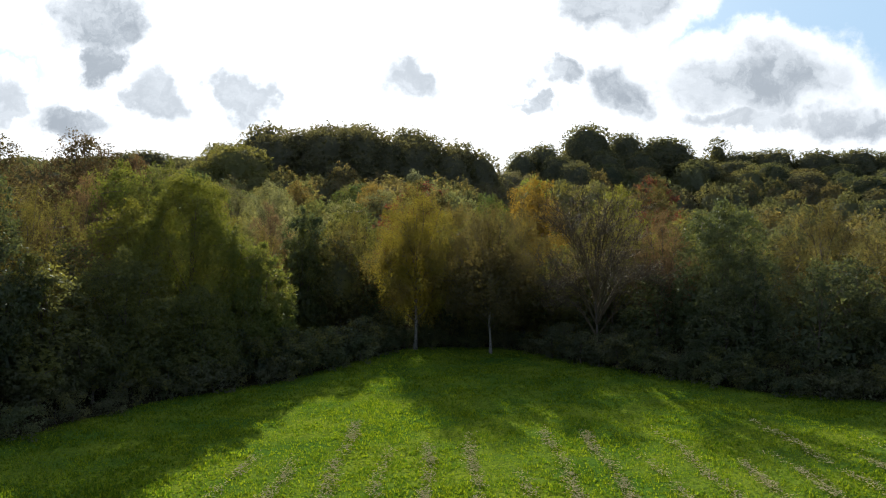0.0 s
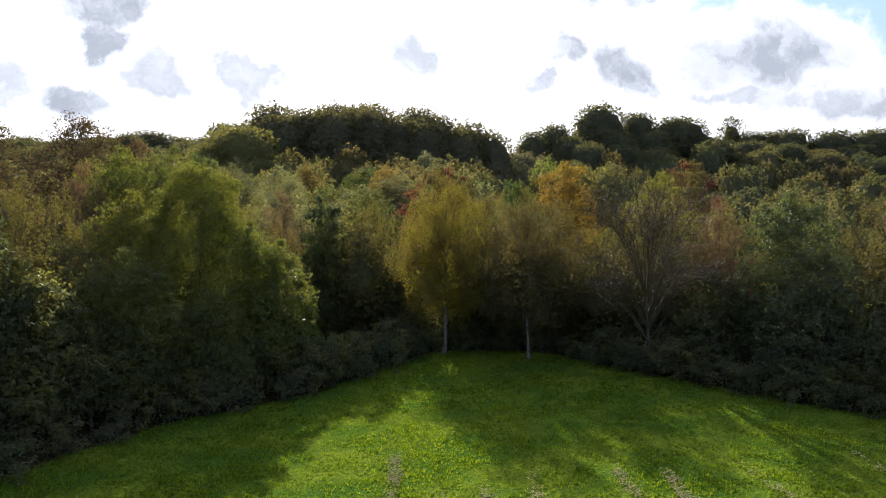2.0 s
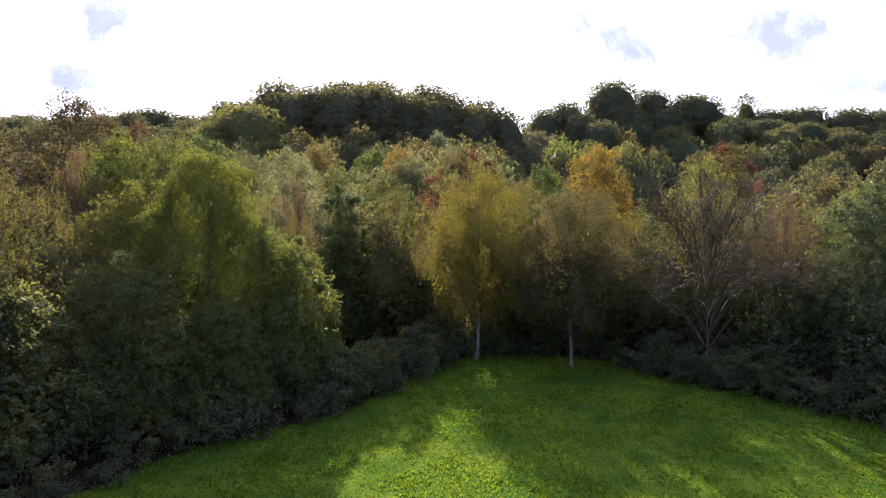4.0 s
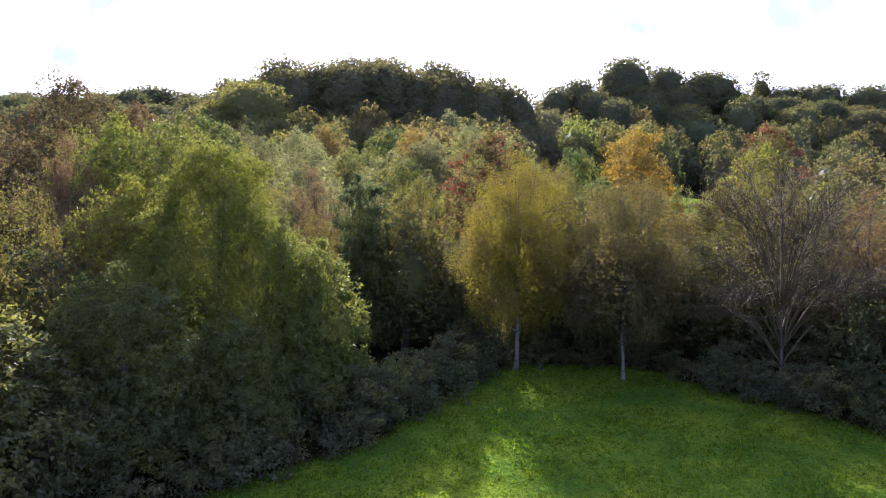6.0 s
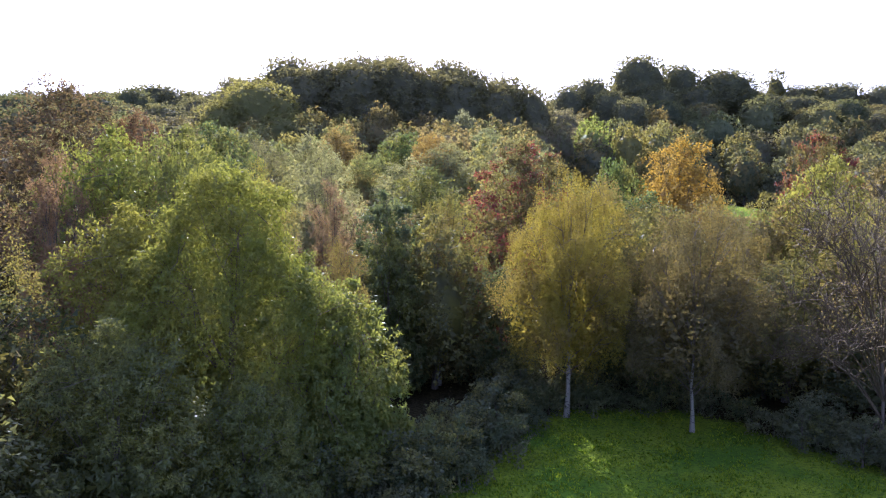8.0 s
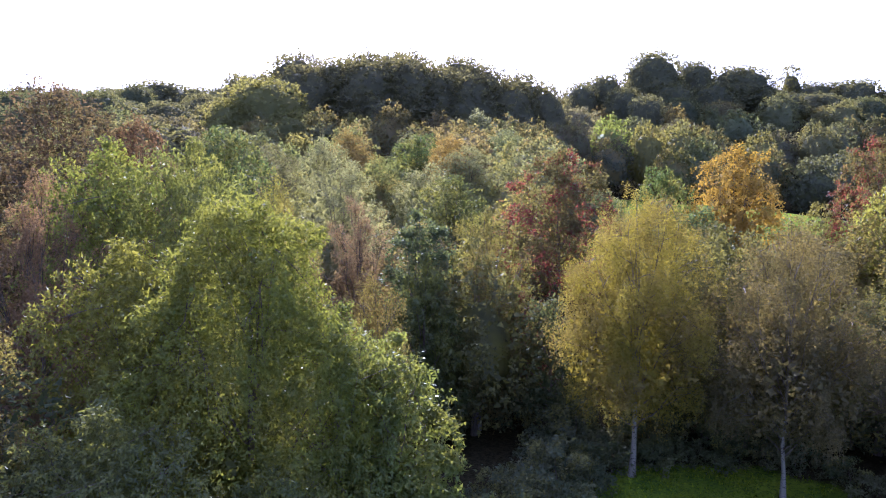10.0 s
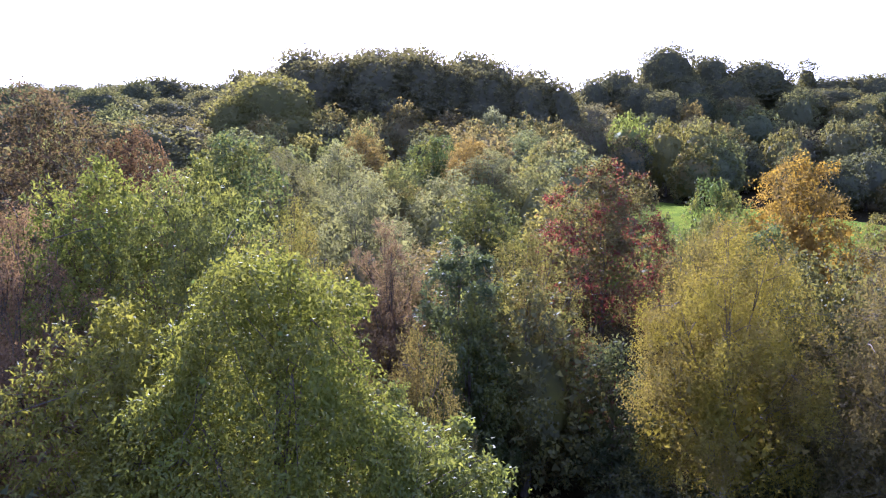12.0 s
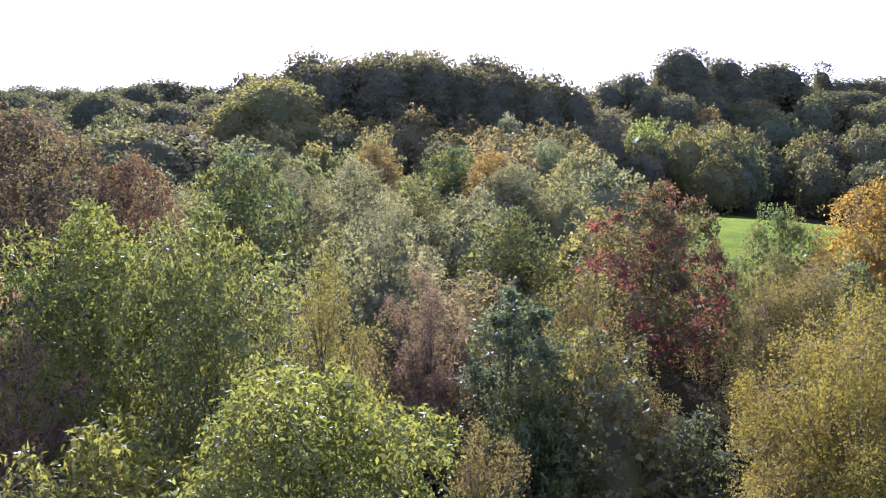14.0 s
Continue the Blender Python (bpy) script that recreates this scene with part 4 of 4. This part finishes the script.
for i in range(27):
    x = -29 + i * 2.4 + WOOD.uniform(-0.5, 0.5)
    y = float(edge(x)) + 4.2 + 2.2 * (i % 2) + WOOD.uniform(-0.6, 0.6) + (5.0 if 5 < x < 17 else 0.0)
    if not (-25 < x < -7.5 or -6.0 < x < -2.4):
        # shade put into the leaf colour; from x = 2 on lifted for glare
        again(thicket, "leafy undergrowth tree behind the edge, shade put into its leaf colour", x, y, WOOD.uniform(0, 360), WOOD.uniform(0.85, 1.15), WOOD.choice(((0.042, 0.054, 0.022), (0.048, 0.060, 0.024)) if x < 2 else ((0.060, 0.074, 0.034), (0.068, 0.082, 0.038))), WOOD.uniform(0.75, 1.15))
# these bushes' leaf colour is lifted to imitate veiling glare
for x, y, s in ((8.4, 57.0, 0.45), (10.2, 55.0, 0.44), (11.4, 54.4, 0.42), (12.6, 53.9, 0.45), (14.4, 53.6, 0.5), (9.4, 57.6, 0.5), (13.4, 56.6, 0.5)):
    again(thicket, "dark leafy bush at the foot of a half-bare tree", x, y, x * 50, s * 1.05, (0.075, 0.086, 0.046), 0.7)
for i in range(95):
    x = -24 + i * 0.60 + WOOD.uniform(-0.5, 0.5)
    y = float(edge(x)) + (0.5 if i % 2 else 1.9) + WOOD.uniform(-0.3, 0.8)
    s = WOOD.uniform(0.55, 1.1)
    if y > 26:
        again(WOOD.choice((bramble, bramble, hazel)), "dull green undergrowth at the meadow edge", x, y, WOOD.uniform(0, 360), s, WOOD.choice(((0.070, 0.085, 0.035), (0.055, 0.070, 0.030), (0.085, 0.090, 0.045))), WOOD.uniform(0.7, 1.1))


for i in range(34):
    x = WOOD.uniform(-13.5, -3.6)
    y = float(edge(x)) + WOOD.uniform(2.2, 7.5)
    again(WOOD.choice((bramble, hazel)), "dark bramble in the shade under the trees", x, y, WOOD.uniform(0, 360), WOOD.uniform(0.8, 1.25), WOOD.choice(((0.060, 0.074, 0.036), (0.070, 0.082, 0.044), (0.052, 0.066, 0.032))), WOOD.uniform(0.7, 1.0))


# ---------------------------------------------------------------- turf and mown hay
def make_grass(clusters=11000, each=7):
    rng = np.random.default_rng(90)
    cx, cy = rng.uniform(-24, 34, clusters * 3), 23 + 40 * rng.random(clusters * 3) ** 1.5 - np.abs(rng.normal(0, 4, clusters * 3)) * (rng.random(clusters * 3) < 0.3)
    keep = cy < edge(cx) + 0.8
    cx, cy = cx[keep][:clusters], cy[keep][:clusters]
    size = rng.uniform(0.5, 1.35, len(cx))
    x, y, big = np.repeat(cx, each), np.repeat(cy, each), np.repeat(size, each)
    n = len(x)
    x, y = x + rng.normal(0, 0.3, n), y + rng.normal(0, 0.3, n)
    foot = np.stack((x, y, height(x, y)), -1)
    verts = []
    for b in range(3):
        ang = rng.uniform(0, 2 * math.pi, n)
        d = np.stack((np.cos(ang), np.sin(ang), np.zeros(n)), -1)
        tall = (rng.uniform(0.05, 0.14, n) * big)[:, None]
        f = foot + np.stack((rng.normal(0, 0.05, n), rng.normal(0, 0.05, n), np.full(n, -0.02)), -1)
        side = np.cross(d, (0, 0, 1.0)) * 0.038
        verts.append(np.stack((f - side, f + side, f + d * tall * rng.uniform(0.2, 0.9, n)[:, None] + np.array((0, 0, 1.0)) * tall), 1))
    v = np.concatenate(verts).reshape(-1, 3)
    tagged(new("grass", mesh_of("grass", v, np.arange(len(v)).reshape(-1, 3), TURF)), "short green meadow grass in uneven tufts", "grass", kind="stuff")


def make_hay(count=64000):
    """Dry cuttings left in rows by the mower."""
    rng = np.random.default_rng(91)
    row = rng.integers(-4, 13, count)
    y = rng.uniform(4, 38, count)
    x = -0.60 + row * 1.82 + 0.06 * np.clip(-1 - row, 0, 9) * (y - 36) * 0.12 + rng.normal(0, 0.17, count) + 0.10 * np.sin(y * 0.9 + row * 1.7)
    thick = np.sin(y * 2.7 + row * 2.1) + np.sin(y * 0.83 + row * 1.3) > rng.uniform(-2.2, 1.0, count)
    reach = 33.0 + 3.5 * np.sin(row * 2.3) + 1.5 * np.sin(row * 5.1)
    faint = 0.6 + 0.4 * (np.sin(row * 1.9 + 0.7) * 0.5 + 0.5)
    keep = (y < edge(x) - 3) & thick & (y < reach + rng.normal(0, 0.8, count)) & (rng.random(count) < faint)
    x, y = x[keep], y[keep]
    n = len(x)
    ang = rng.uniform(0, 2 * math.pi, n)
    mid = np.stack((x, y, height(x, y) + rng.uniform(0.10, 0.19, n)), -1)
    d = np.stack((np.cos(ang), np.sin(ang), rng.normal(0, 0.2, n)), -1) * rng.uniform(0.025, 0.075, n)[:, None]
    s = np.stack((-np.sin(ang), np.cos(ang), rng.normal(0, 0.3, n)), -1) * 0.016
    v = np.stack((mid - d - s, mid - d + s, mid + d + s, mid + d - s), 1).reshape(-1, 3)
    tagged(new("hay", mesh_of("hay", v, np.arange(n * 4).reshape(n, 4), STRAW)), "dry straw-coloured grass cuttings lying in rows", "hay", kind="stuff")


make_grass()
make_hay()


# ---------------------------------------------------------------- single large leaves on the broad sycamore
def palm_leaf(name):
    """A five-lobed leaf one unit long, slightly cupped."""
    rim = []
    for i in range(11):
        a = math.pi * (i / 10 * 1.7 - 0.85)
        r = (0.62 if i % 2 else 0.36) * (1.0 - 0.25 * abs(i - 5) / 5)
        rim.append((math.sin(a) * r, 0.12 + math.cos(a) * r, -0.18 * r))
    verts = [(0, -0.12, 0.04)] + rim
    return mesh_of(name, verts, [(0, i + 1, i) for i in range(1, 11)], GREEN_LEAF)


def add_leaves(thing, count=280):
    rng = np.random.default_rng(95)
    crown = next(o for o in thing.children if o.name.startswith("crown"))
    co = np.empty(len(crown.data.vertices) * 3, np.float32)
    crown.data.vertices.foreach_get("co", co)
    co = co.reshape(-1, 3)
    high = co[co[:, 2] > np.quantile(co[:, 2], 0.80)]
    shape = palm_leaf("leaf")
    for p in high[rng.choice(len(high), count, replace=False)]:
        ob = part("leaf", shape, thing)
        out = Vector((p[0], p[1], 2.5)).normalized()
        turn = (out + Vector(rng.normal(0, 0.35, 3))).to_track_quat("Z", "Y").to_matrix().to_4x4()
        s = float(rng.uniform(0.13, 0.19))
        ob.matrix_basis = Matrix.Translation(Vector(p) + out * 0.04) @ turn @ pose(0, 0, 0, 0, 0, rng.uniform(0, 360)) @ Matrix.Diagonal((s, s, s, 1))
        ob.color = (*[c * float(rng.uniform(0.85, 1.2)) for c in (0.115, 0.132, 0.030)], 1)


add_leaves(sycamore)
